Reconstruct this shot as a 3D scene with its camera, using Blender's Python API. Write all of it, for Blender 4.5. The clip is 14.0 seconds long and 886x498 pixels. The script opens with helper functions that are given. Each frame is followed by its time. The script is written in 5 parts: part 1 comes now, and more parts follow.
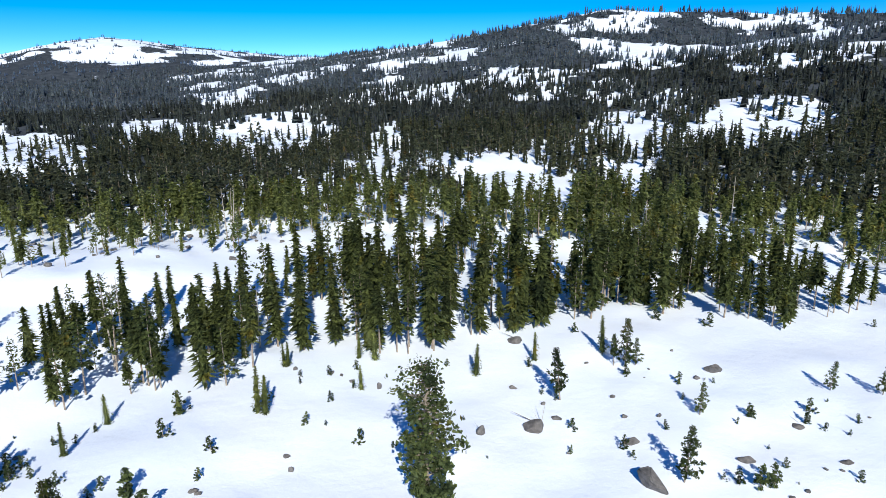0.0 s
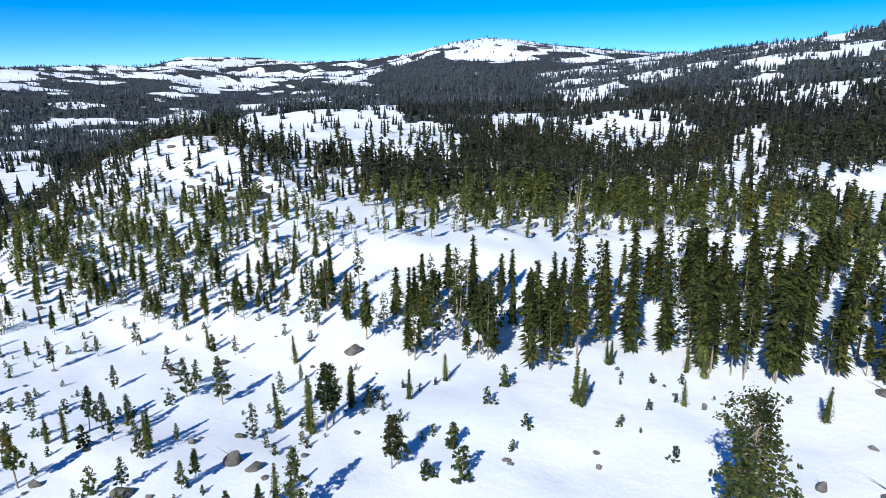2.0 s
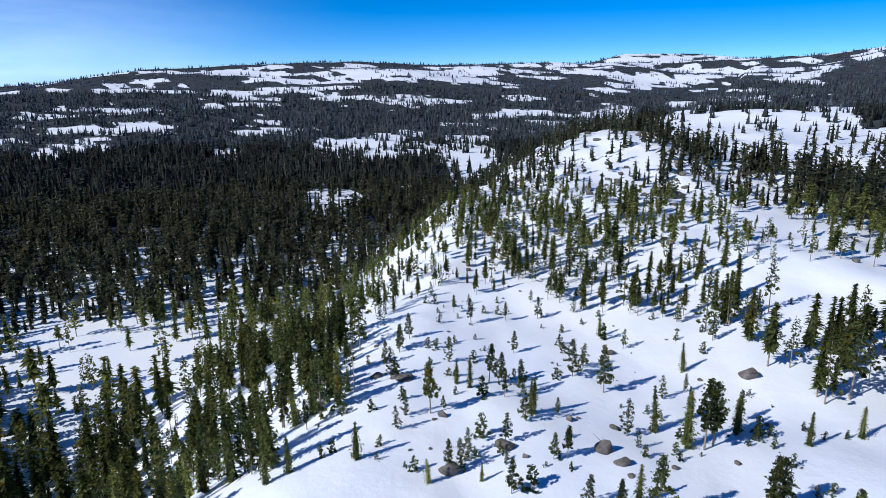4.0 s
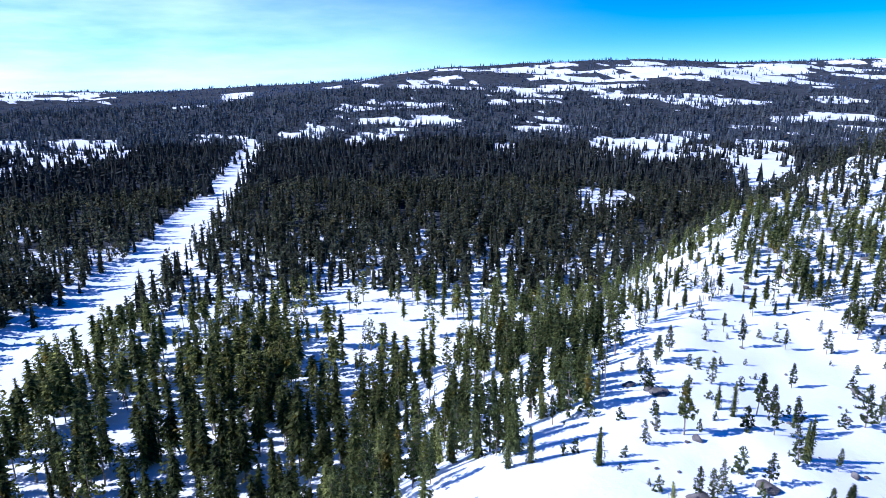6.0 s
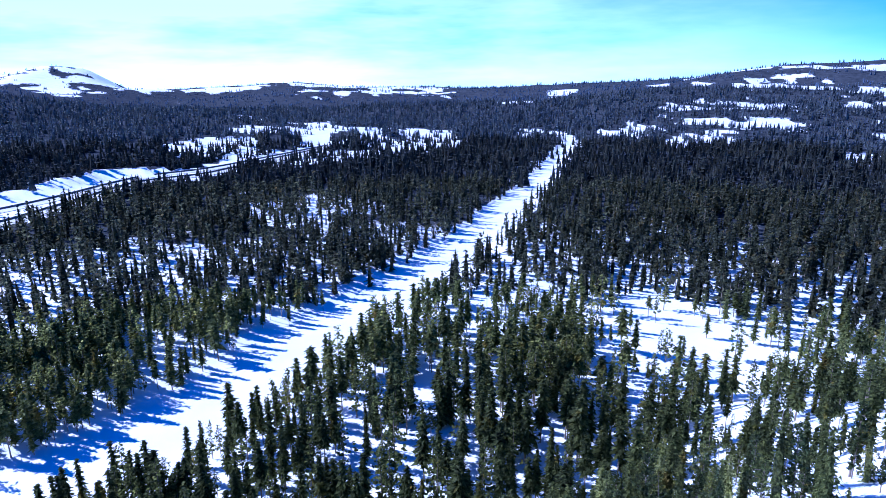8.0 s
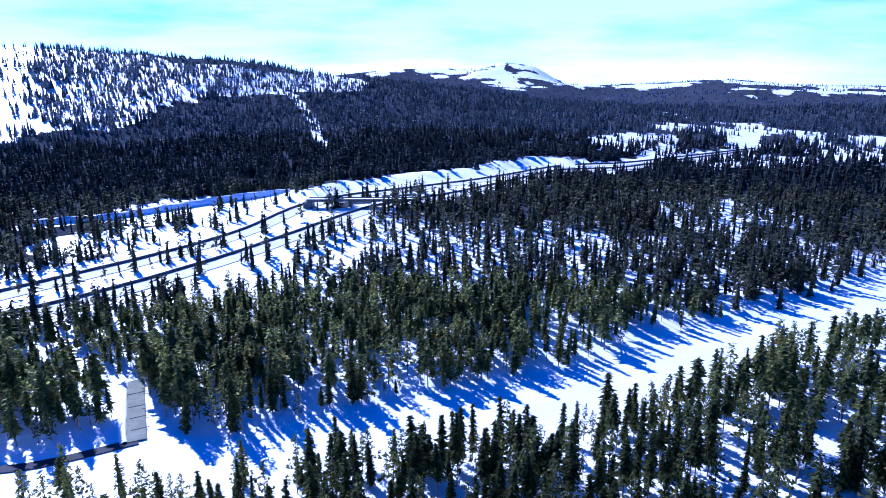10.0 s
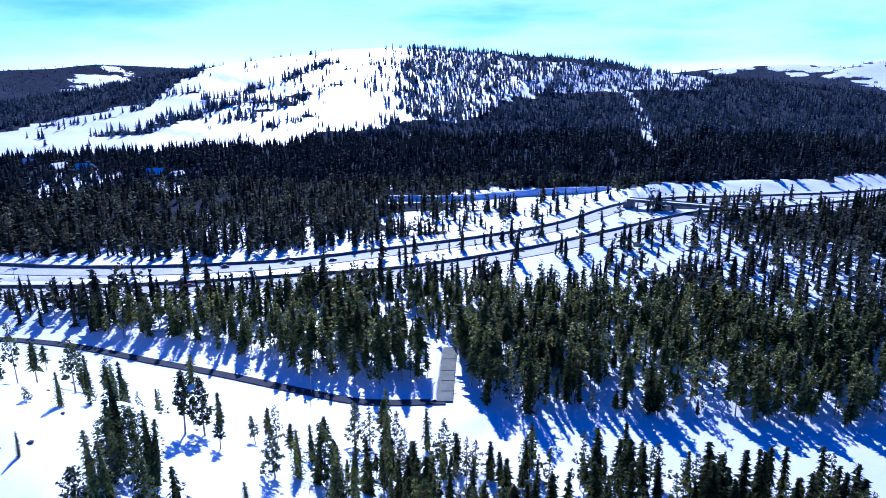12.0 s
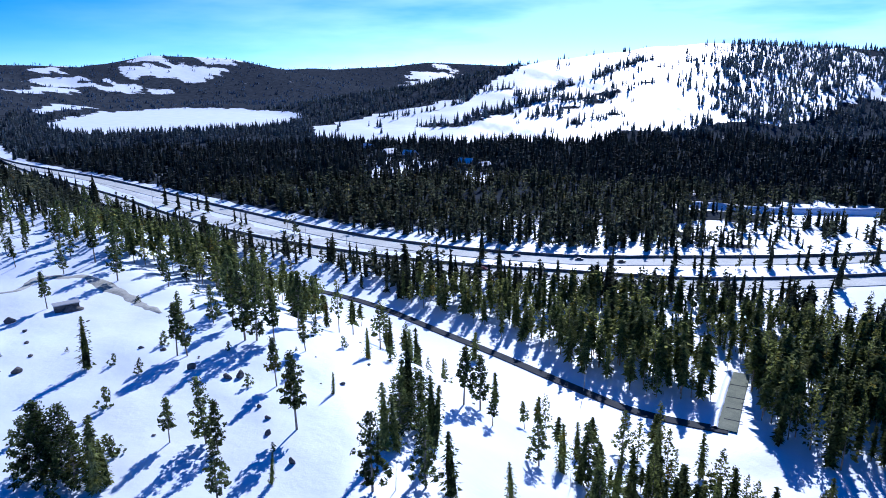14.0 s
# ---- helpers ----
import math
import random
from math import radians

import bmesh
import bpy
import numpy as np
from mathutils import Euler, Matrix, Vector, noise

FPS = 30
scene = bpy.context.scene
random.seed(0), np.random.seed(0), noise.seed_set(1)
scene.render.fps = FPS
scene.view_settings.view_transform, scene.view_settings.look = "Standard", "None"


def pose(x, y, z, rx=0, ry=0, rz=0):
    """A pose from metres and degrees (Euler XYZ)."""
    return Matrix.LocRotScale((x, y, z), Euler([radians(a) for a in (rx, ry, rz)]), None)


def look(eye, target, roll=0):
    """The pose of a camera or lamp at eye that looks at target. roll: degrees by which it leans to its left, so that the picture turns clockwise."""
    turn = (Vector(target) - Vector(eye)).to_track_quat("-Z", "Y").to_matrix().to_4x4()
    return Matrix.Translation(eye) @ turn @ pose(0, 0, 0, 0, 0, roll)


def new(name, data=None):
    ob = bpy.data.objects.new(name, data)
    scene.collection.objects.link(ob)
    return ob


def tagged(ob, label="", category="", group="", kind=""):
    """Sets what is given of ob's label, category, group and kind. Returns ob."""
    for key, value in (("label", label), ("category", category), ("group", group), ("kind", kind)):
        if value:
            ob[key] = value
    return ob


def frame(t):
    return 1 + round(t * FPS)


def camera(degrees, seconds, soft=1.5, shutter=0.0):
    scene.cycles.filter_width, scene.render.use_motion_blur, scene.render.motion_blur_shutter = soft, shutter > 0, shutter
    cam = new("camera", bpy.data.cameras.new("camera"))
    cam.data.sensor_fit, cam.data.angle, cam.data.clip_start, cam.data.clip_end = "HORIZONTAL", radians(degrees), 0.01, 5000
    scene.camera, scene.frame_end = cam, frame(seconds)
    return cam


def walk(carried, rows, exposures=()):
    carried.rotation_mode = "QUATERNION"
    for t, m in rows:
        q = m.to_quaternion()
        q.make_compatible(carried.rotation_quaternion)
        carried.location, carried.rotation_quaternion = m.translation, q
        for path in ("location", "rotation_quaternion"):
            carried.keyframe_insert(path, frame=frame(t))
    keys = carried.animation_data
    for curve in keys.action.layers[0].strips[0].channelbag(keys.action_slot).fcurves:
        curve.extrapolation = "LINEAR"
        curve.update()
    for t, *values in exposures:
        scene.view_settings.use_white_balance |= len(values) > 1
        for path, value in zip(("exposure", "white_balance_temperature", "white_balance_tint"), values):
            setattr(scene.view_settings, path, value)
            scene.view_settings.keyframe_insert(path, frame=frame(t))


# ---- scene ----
cam = camera(68.0, 14.0, soft=0.6)
EYE_Z = 110.0
TURN = [(0.0, 0.00), (0.5, 5.04), (1.0, 12.22), (1.5, 20.46), (2.0, 29.92), (2.5, 39.94), (3.0, 49.49), (3.5, 57.26),
        (3.7, 60.67), (5.8, 86.43), (6.0, 88.97), (6.5, 94.91), (7.0, 101.36), (7.2, 104.19), (9.3, 138.09),
        (9.5, 141.99), (10.0, 151.19), (10.5, 159.31), (11.0, 165.96), (11.5, 172.37), (12.0, 179.01),
        (12.5, 186.06), (13.0, 192.84), (13.5, 199.32), (14.0, 204.75)]
walk(cam, [(t, pose(0, 0, EYE_Z, 90 - 15.25, 0.45, yaw)) for t, yaw in TURN],
     exposures=[(0.0, 0.50, 6450, 7), (1.5, 0.47, 6450, 7), (2.5, 0.38, 6400, 8), (3.0, 0.2, 6350, 9), (3.7, 0.12, 6300, 10), (5.8, 0.68, 5400, 23), (7.2, 0.91, 4850, 29),
                (9.5, 0.91, 4500, 39), (11.0, 0.66, 4550, 37), (12.5, 0.36, 4650, 33), (14.0, 0.25, 5150, 19)])

# ---- sky and sun ----
SUN_BEARING, SUN_HEIGHT = 187.0, 35.0      # bearing: degrees to the left of the y axis


def far_point(bearing, dist, z=0.0):
    a = radians(bearing)
    return Vector((-math.sin(a) * dist, math.cos(a) * dist, z))


world = bpy.data.worlds.new("sky")
scene.world = world
world.use_nodes = True
wn, wl = world.node_tree.nodes, world.node_tree.links
wn.clear()
sky = wn.new("ShaderNodeTexSky")
sky.sky_type, sky.sun_disc = "NISHITA", False
sky.sun_elevation, sky.sun_rotation = radians(SUN_HEIGHT), radians(-SUN_BEARING)
sky.altitude, sky.air_density, sky.dust_density, sky.ozone_density = 2600, 0.52, 0.15, 6.0
back = wn.new("ShaderNodeBackground")
back.inputs["Strength"].default_value = 0.15
wout = wn.new("ShaderNodeOutputWorld")
# thin high cloud
coord = wn.new("ShaderNodeTexCoord")
spread = wn.new("ShaderNodeMapping")
spread.inputs["Scale"].default_value = (1.6, 1.6, 9.0)
wisp = wn.new("ShaderNodeTexNoise")
wisp.inputs["Scale"].default_value, wisp.inputs["Detail"].default_value, wisp.inputs["Roughness"].default_value = 1.7, 5.0, 0.55
veil = wn.new("ShaderNodeMapRange")
veil.inputs["From Min"].default_value, veil.inputs["From Max"].default_value, veil.inputs["To Max"].default_value = 0.2, 0.68, 0.9
cloud = wn.new("ShaderNodeMix")
cloud.data_type = "RGBA"
lift = wn.new("ShaderNodeMix")
lift.data_type, lift.blend_type = "RGBA", "ADD"
lift.inputs[0].default_value, lift.inputs[7].default_value = 1.0, (3.3, 3.2, 2.9, 1)
wl.new(coord.outputs["Generated"], spread.inputs["Vector"])
wl.new(spread.outputs[0], wisp.inputs["Vector"])
wl.new(wisp.outputs[0], veil.inputs["Value"])
# more of it towards the south-west
toward = wn.new("ShaderNodeVectorMath")
toward.operation = "DOT_PRODUCT"
toward.inputs[1].default_value = far_point(160, 1)
side_of = wn.new("ShaderNodeMapRange")
side_of.interpolation_type = "SMOOTHSTEP"
side_of.inputs["From Min"].default_value, side_of.inputs["From Max"].default_value, side_of.inputs["To Min"].default_value, side_of.inputs["To Max"].default_value = 0.0, 1.0, 0.0, 1.6
much = wn.new("ShaderNodeMath")
much.operation, much.use_clamp = "MULTIPLY", True
wl.new(coord.outputs["Generated"], toward.inputs[0])
wl.new(toward.outputs["Value"], side_of.inputs["Value"])
wl.new(veil.outputs[0], much.inputs[0])
wl.new(side_of.outputs[0], much.inputs[1])
# the deep blue of mountain air
deep_blue = wn.new("ShaderNodeHueSaturation")
up = wn.new("ShaderNodeSeparateXYZ")
wl.new(coord.outputs["Generated"], up.inputs[0])
zenith = wn.new("ShaderNodeMapRange")
zenith.inputs["From Min"].default_value, zenith.inputs["From Max"].default_value, zenith.inputs["To Min"].default_value, zenith.inputs["To Max"].default_value = 0.06, 0.5, 1.3, 1.5
wl.new(up.outputs["Z"], zenith.inputs["Value"])
wl.new(zenith.outputs[0], deep_blue.inputs["Saturation"])
horizon = wn.new("ShaderNodeMapRange")
horizon.inputs["From Min"].default_value, horizon.inputs["From Max"].default_value, horizon.inputs["To Min"].default_value, horizon.inputs["To Max"].default_value = 0.05, 0.45, 0.8, 0.95
wl.new(up.outputs["Z"], horizon.inputs["Value"])
wl.new(horizon.outputs[0], deep_blue.inputs["Value"])
# the cloud thins out overhead
thin_out = wn.new("ShaderNodeMapRange")
thin_out.inputs["From Min"].default_value, thin_out.inputs["From Max"].default_value, thin_out.inputs["To Min"].default_value, thin_out.inputs["To Max"].default_value = 0.12, 0.4, 1.0, 0.0
wl.new(up.outputs["Z"], thin_out.inputs["Value"])
low_cloud = wn.new("ShaderNodeMath")
low_cloud.operation = "MULTIPLY"
wl.new(much.outputs[0], low_cloud.inputs[0])
wl.new(thin_out.outputs[0], low_cloud.inputs[1])
wl.new(low_cloud.outputs[0], cloud.inputs[0])
wl.new(sky.outputs[0], deep_blue.inputs["Color"])
wl.new(deep_blue.outputs[0], lift.inputs[6])
wl.new(deep_blue.outputs[0], cloud.inputs[6])
wl.new(lift.outputs[2], cloud.inputs[7])
wl.new(cloud.outputs[2], back.inputs[0])
wl.new(back.outputs[0], wout.inputs[0])

sun = new("sun", bpy.data.lights.new("sun", "SUN"))
sun.data.energy, sun.data.angle, sun.data.color = 4.85, radians(0.5), (1.0, 0.925, 0.80)
sun.matrix_world = look(far_point(SUN_BEARING, 100 * math.cos(radians(SUN_HEIGHT)), 100 * math.sin(radians(SUN_HEIGHT))), (0, 0, 0))
sun.location = (0, 0, 600)


# ---- materials ----
def material(name, roughness=0.7, metallic=0.0):
    m = bpy.data.materials.new(name)
    m.use_nodes = True
    nt = m.node_tree
    bsdf = nt.nodes["Principled BSDF"]
    bsdf.inputs["Roughness"].default_value = roughness
    bsdf.inputs["Metallic"].default_value = metallic
    return m, nt, bsdf


def node(nt, kind, **values):
    n = nt.nodes.new(kind)
    for key, value in values.items():
        n.inputs[key].default_value = value
    return n


def position_noise(nt, scale, detail=4.0, rough=0.55):
    geo = nt.nodes.new("ShaderNodeNewGeometry")
    n = node(nt, "ShaderNodeTexNoise", Scale=scale, Detail=detail, Roughness=rough)
    nt.links.new(geo.outputs["Position"], n.inputs["Vector"])
    return n.outputs["Fac"]


def ramp(nt, source, stops):
    r = nt.nodes.new("ShaderNodeValToRGB")
    while len(r.color_ramp.elements) < len(stops):
        r.color_ramp.elements.new(0.5)
    for e, (at, col) in zip(r.color_ramp.elements, stops):
        e.position, e.color = at, (*col, 1)
    nt.links.new(source, r.inputs["Fac"])
    return r.outputs["Color"]


def blend(nt, fac, a, b, mode="MIX"):
    n = nt.nodes.new("ShaderNodeMix")
    n.data_type, n.blend_type = "RGBA", mode
    for value, socket in ((fac, n.inputs[0]), (a, n.inputs[6]), (b, n.inputs[7])):
        if isinstance(value, bpy.types.NodeSocket):
            nt.links.new(value, socket)
        else:
            socket.default_value = value if isinstance(value, float) else (*value, 1)
    return n.outputs[2]


def bump(nt, bsdf, source, strength, distance):
    b = node(nt, "ShaderNodeBump", Strength=strength, Distance=distance)
    nt.links.new(source, b.inputs["Height"])
    nt.links.new(b.outputs["Normal"], bsdf.inputs["Normal"])


def make_snow():
    m, nt, bsdf = material("snow", 0.55)
    drift = position_noise(nt, 0.035, 5)
    # blue of snow in shadow put into the base colour everywhere
    col = ramp(nt, drift, [(0.3, (0.69, 0.775, 0.925)), (0.7, (0.80, 0.86, 0.945))])
    litter = ramp(nt, position_noise(nt, 0.4, 8, 0.75), [(0.66, (1, 1, 1)), (0.76, (0.80, 0.78, 0.75))])
    col = blend(nt, 1.0, col, litter, "MULTIPLY")
    # far woods painted dark on the snow, with blue haze in the colour
    woods_mask = nt.nodes.new("ShaderNodeAttribute")
    woods_mask.attribute_name = "painted_woods"
    total = woods_mask.outputs["Fac"]
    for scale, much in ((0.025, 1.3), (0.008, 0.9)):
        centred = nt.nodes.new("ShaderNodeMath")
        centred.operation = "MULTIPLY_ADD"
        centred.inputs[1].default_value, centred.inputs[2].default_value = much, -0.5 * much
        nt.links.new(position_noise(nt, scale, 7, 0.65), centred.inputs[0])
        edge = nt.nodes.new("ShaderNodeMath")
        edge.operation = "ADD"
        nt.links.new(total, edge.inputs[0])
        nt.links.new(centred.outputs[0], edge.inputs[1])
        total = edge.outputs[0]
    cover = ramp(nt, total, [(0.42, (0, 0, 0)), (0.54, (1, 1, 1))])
    # the blue here is distance haze put into the base colour
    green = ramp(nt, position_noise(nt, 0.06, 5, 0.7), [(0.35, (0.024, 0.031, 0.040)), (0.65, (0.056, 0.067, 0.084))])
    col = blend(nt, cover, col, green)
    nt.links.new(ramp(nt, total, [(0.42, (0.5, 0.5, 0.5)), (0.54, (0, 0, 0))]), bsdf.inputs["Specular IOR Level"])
    nt.links.new(col, bsdf.inputs["Base Color"])
    bump(nt, bsdf, position_noise(nt, 0.3, 8, 0.65), 0.28, 0.6)
    return m


def make_foliage(name, dark, mid, light, through_light=0.65, glow=(1.4, 1.32, 1.02)):
    m, nt, bsdf = material(name, 0.9)
    geo = nt.nodes.new("ShaderNodeNewGeometry")
    info = nt.nodes.new("ShaderNodeObjectInfo")
    add = nt.nodes.new("ShaderNodeMath")
    add.operation = "ADD"
    nt.links.new(geo.outputs["Random Per Island"], add.inputs[0])
    nt.links.new(info.outputs["Random"], add.inputs[1])
    half = nt.nodes.new("ShaderNodeMath")
    half.operation = "MULTIPLY"
    half.inputs[1].default_value = 0.5
    nt.links.new(add.outputs[0], half.inputs[0])
    col = ramp(nt, half.outputs[0], [(0.1, dark), (0.5, mid), (0.9, light)])
    stand = ramp(nt, position_noise(nt, 0.02, 3), [(0.3, (0.85, 0.9, 0.95)), (0.7, (1.06, 1.02, 0.92))])
    col = blend(nt, 1.0, col, stand, "MULTIPLY")
    tree = ramp(nt, position_noise(nt, 0.16, 2), [(0.3, (0.5, 0.6, 0.7)), (0.42, (0.9, 1.0, 0.95)), (0.53, (1.15, 1.25, 1.05)), (0.6, (1.1, 1.2, 1.5)), (0.65, (1.35, 1.32, 0.85)), (0.72, (1.6, 1.2, 0.85))])
    col = blend(nt, 1.0, col, tree, "MULTIPLY")
    speck = ramp(nt, position_noise(nt, 1.4, 3, 0.6), [(0.36, (0.5, 0.52, 0.55)), (0.64, (1.5, 1.48, 1.42))])
    col = blend(nt, 1.0, col, speck, "MULTIPLY")
    nt.links.new(col, bsdf.inputs["Base Color"])
    bsdf.inputs["Specular IOR Level"].default_value = 0.12
    bump(nt, bsdf, position_noise(nt, 3.0, 3), 0.6, 0.4)
    # light that passes through the needles
    thin = nt.nodes.new("ShaderNodeBsdfTranslucent")
    nt.links.new(blend(nt, 1.0, col, glow, "MULTIPLY"), thin.inputs["Color"])
    both = node(nt, "ShaderNodeMixShader", Fac=through_light)
    nt.links.new(bsdf.outputs[0], both.inputs[1])
    nt.links.new(thin.outputs[0], both.inputs[2])
    nt.links.new(both.outputs[0], nt.nodes["Material Output"].inputs["Surface"])
    return m


def make_mottled(name, a, b, scale, roughness=0.8, relief=0.4, depth=0.1, shine=0.5):
    m, nt, bsdf = material(name, roughness)
    bsdf.inputs["Specular IOR Level"].default_value = shine
    col = ramp(nt, position_noise(nt, scale, 6, 0.65), [(0.3, a), (0.7, b)])
    fine = ramp(nt, position_noise(nt, scale * 9, 4), [(0.3, (0.8, 0.8, 0.8)), (0.7, (1.1, 1.1, 1.1))])
    nt.links.new(blend(nt, 1.0, col, fine, "MULTIPLY"), bsdf.inputs["Base Color"])
    bump(nt, bsdf, position_noise(nt, scale * 5, 6), relief, depth)
    return m


SNOW = make_snow()
FIR = make_foliage("fir_needles", (0.044, 0.053, 0.024), (0.128, 0.142, 0.060), (0.278, 0.285, 0.130))
# fir colour darkened for middle distance, then haze blue painted in farther off
MIDDLE_FIR = make_foliage("middle_fir_needles", (0.025, 0.029, 0.023), (0.065, 0.070, 0.051), (0.144, 0.149, 0.104), 0.65, (1.15, 1.14, 1.05))
VALLEY_FIR_HAZE = make_foliage("valley_needles_haze", (0.033, 0.038, 0.043), (0.086, 0.095, 0.099), (0.182, 0.193, 0.187), 0.65, (1.1, 1.1, 1.1))
FAR_FIR_HAZE = make_foliage("far_needles_haze_blue", (0.056, 0.068, 0.096), (0.122, 0.142, 0.196), (0.215, 0.240, 0.310), 0.6, (1.6, 1.55, 1.3))
HIGH_FIR_HAZE = make_foliage("high_needles_haze_blue", (0.046, 0.063, 0.106), (0.100, 0.130, 0.215), (0.180, 0.220, 0.335), 0.6, (1.5, 1.5, 1.4))
PINE = make_foliage("pine_needles", (0.028, 0.038, 0.020), (0.066, 0.084, 0.042), (0.138, 0.160, 0.080))
BARK = make_mottled("bark", (0.13, 0.105, 0.085), (0.34, 0.29, 0.24), 1.5)
GREY_WOOD = make_mottled("weathered_wood", (0.22, 0.20, 0.18), (0.42, 0.39, 0.35), 1.5)
GRANITE = make_mottled("granite", (0.05, 0.048, 0.05), (0.18, 0.172, 0.17), 0.9, 0.85, 0.7, 0.3)
ASPHALT = make_mottled("salted_asphalt", (0.40, 0.43, 0.42), (0.60, 0.63, 0.62), 0.12, 0.8, 0.2, 0.02)
DARK_ASPHALT = make_mottled("dark_asphalt", (0.022, 0.028, 0.040), (0.045, 0.055, 0.070), 0.2, 0.85, 0.2, 0.02, 0.15)
# dirt plus the shade of the walls' near face, both in the colour
DIRTY_SHADED_SNOW = make_mottled("dirty_shaded_snow", (0.05, 0.05, 0.055), (0.17, 0.17, 0.175), 0.3, 0.8, 0.8, 0.4)
SALTED_SNOW = make_mottled("salted_packed_snow", (0.42, 0.45, 0.44), (0.66, 0.69, 0.68), 0.1, 0.8, 0.3, 0.05)
PALE_CONCRETE = make_mottled("pale_concrete", (0.15, 0.175, 0.145), (0.26, 0.28, 0.215), 0.25, 0.95, 0.3, 0.02, 0.1)
CONCRETE = make_mottled("concrete", (0.10, 0.108, 0.09), (0.18, 0.188, 0.16), 0.25, 0.8, 0.3, 0.02)

CAR_PAINTS = [make_mottled("car_paint", c, tuple(1.15 * v for v in c), 2.0, 0.3, 0.05, 0.01) for c in ((0.03, 0.03, 0.035), (0.12, 0.12, 0.13), (0.18, 0.03, 0.03), (0.45, 0.45, 0.46))]
GLASS = make_mottled("dark_glass", (0.015, 0.018, 0.02), (0.03, 0.033, 0.036), 1.0, 0.1, 0.02, 0.01)
RUBBER = make_mottled("tyre_rubber", (0.02, 0.02, 0.02), (0.035, 0.035, 0.035), 8.0, 0.8, 0.2, 0.01)
STEEL = make_mottled("galvanised_steel", (0.32, 0.33, 0.34), (0.45, 0.46, 0.47), 3.0, 0.45, 0.1, 0.01)
DARK_WALL = make_mottled("dark_grey_cladding", (0.05, 0.052, 0.055), (0.1, 0.102, 0.105), 1.5)
LOGS = make_mottled("brown_cabin_wall", (0.10, 0.065, 0.04), (0.2, 0.14, 0.09), 2.0)
GRAVEL = make_mottled("muddy_gravel", (0.24, 0.25, 0.225), (0.52, 0.53, 0.50), 0.25, 0.9, 0.6, 0.2, 0.1)


# ---- the lie of the land ----
def vnoise(x, y, size, seed):
    """Smooth noise from 0 to 1 with bumps about size metres wide."""
    u, v = x / size + 1000, y / size + 1000
    i, j = np.floor(u).astype(np.int64), np.floor(v).astype(np.int64)
    f, g = u - i, v - j
    f, g = f * f * (3 - 2 * f), g * g * (3 - 2 * g)

    def corner(a, b):
        h = (a * 374761393 + b * 668265263 + seed * 974634777) & 0xFFFFFFFF
        h = ((h ^ (h >> 13)) * 1274126177) & 0xFFFFFFFF
        return ((h ^ (h >> 16)) & 0xFFFF) / 65535.0

    low = corner(i, j) * (1 - f) + corner(i + 1, j) * f
    high = corner(i, j + 1) * (1 - f) + corner(i + 1, j + 1) * f
    return low * (1 - g) + high * g


def fractal(x, y, size, seed, octaves=4):
    total, weight = 0.0, 0.0
    for k in range(octaves):
        w = 0.5 ** k
        total, weight = total + w * vnoise(x, y, size * 0.5 ** k, seed + k), weight + w
    return total / weight


def smooth(a, b, x):
    u = np.clip((x - a) / (b - a), 0, 1)
    return u * u * (3 - 2 * u)


def line_xy(points):
    """Bearing and distance to plan."""
    return [tuple(far_point(b, d)[:2]) for b, d in points]


def from_line(x, y, line, values=None):
    """The distance to a line in plan, the side (+ on its left), and the values at the nearest place."""
    best = np.full(np.shape(x), 1e18)
    side, value = np.zeros(np.shape(x)), np.zeros(np.shape(x))
    for k in range(len(line) - 1):
        (ax, ay), (bx, by) = line[k], line[k + 1]
        dx, dy = bx - ax, by - ay
        u = np.clip(((x - ax) * dx + (y - ay) * dy) / (dx * dx + dy * dy), 0, 1)
        px, py = x - ax - u * dx, y - ay - u * dy
        d2 = px * px + py * py
        near = d2 < best
        best = np.where(near, d2, best)
        side = np.where(near, dx * py - dy * px, side)
        if values is not None:
            value = np.where(near, values[k] * (1 - u) + values[k + 1] * u, value)
    return np.sqrt(best), np.sign(side), value


# the brow of the near hill, over the valley
BROW = line_xy([(46, 1100), (52, 640), (57, 470), (61.5, 350), (68.6, 246), (71, 192), (73, 163), (78, 100), (120, 45), (180, 60), (205, 108), (214, 140), (222, 195), (235, 350), (245, 900)])

# crests of the mountains: bearing, distance, height; then the breadth of their slopes
MOUNTAIN_AHEAD = [(-60, 1500, 190), (-35, 1550, 205), (-23, 1650, 226), (-13, 1700, 247), (-5, 1750, 206), (2, 1850, 175), (9, 2100, 146), (14, 2500, 125)]
FAR_PEAK = [(40, 3300, 125), (33, 3200, 185), (29, 3150, 232), (26, 3100, 252), (20, 3200, 215), (14, 3400, 187), (8, 3600, 170)]
FAR_RIDGE = [(58, 4200, 118), (54, 4100, 130), (50.5, 4000, 190), (45, 4000, 186), (41, 4100, 140), (36, 4200, 146)]
VALLEY_SIDE = [(101, 3000, 55), (95, 2700, 78), (89, 2600, 120), (80, 2700, 138), (73, 2800, 148), (66, 3000, 132), (60, 3300, 138), (54, 3700, 118)]
VALLEY_HEAD = [(130, 4300, 42), (122, 4400, 2), (114, 4500, 0), (109, 4600, -44), (106, 4400, -20), (103, 4200, 22), (97, 3800, 44)]
LOW_RIDGE = [(146, 3300, 38), (137, 3400, 30), (128, 3300, 60), (123, 3400, 32), (116, 3700, 18), (111, 4000, -20)]
BUTTE = [(162, 4000, 72), (157, 4000, 108), (152, 4000, 126), (148.2, 3950, 112), (146.4, 3900, 148), (145.2, 3900, 146), (143.6, 3900, 133), (142.3, 3900, 80), (141, 3900, 30)]
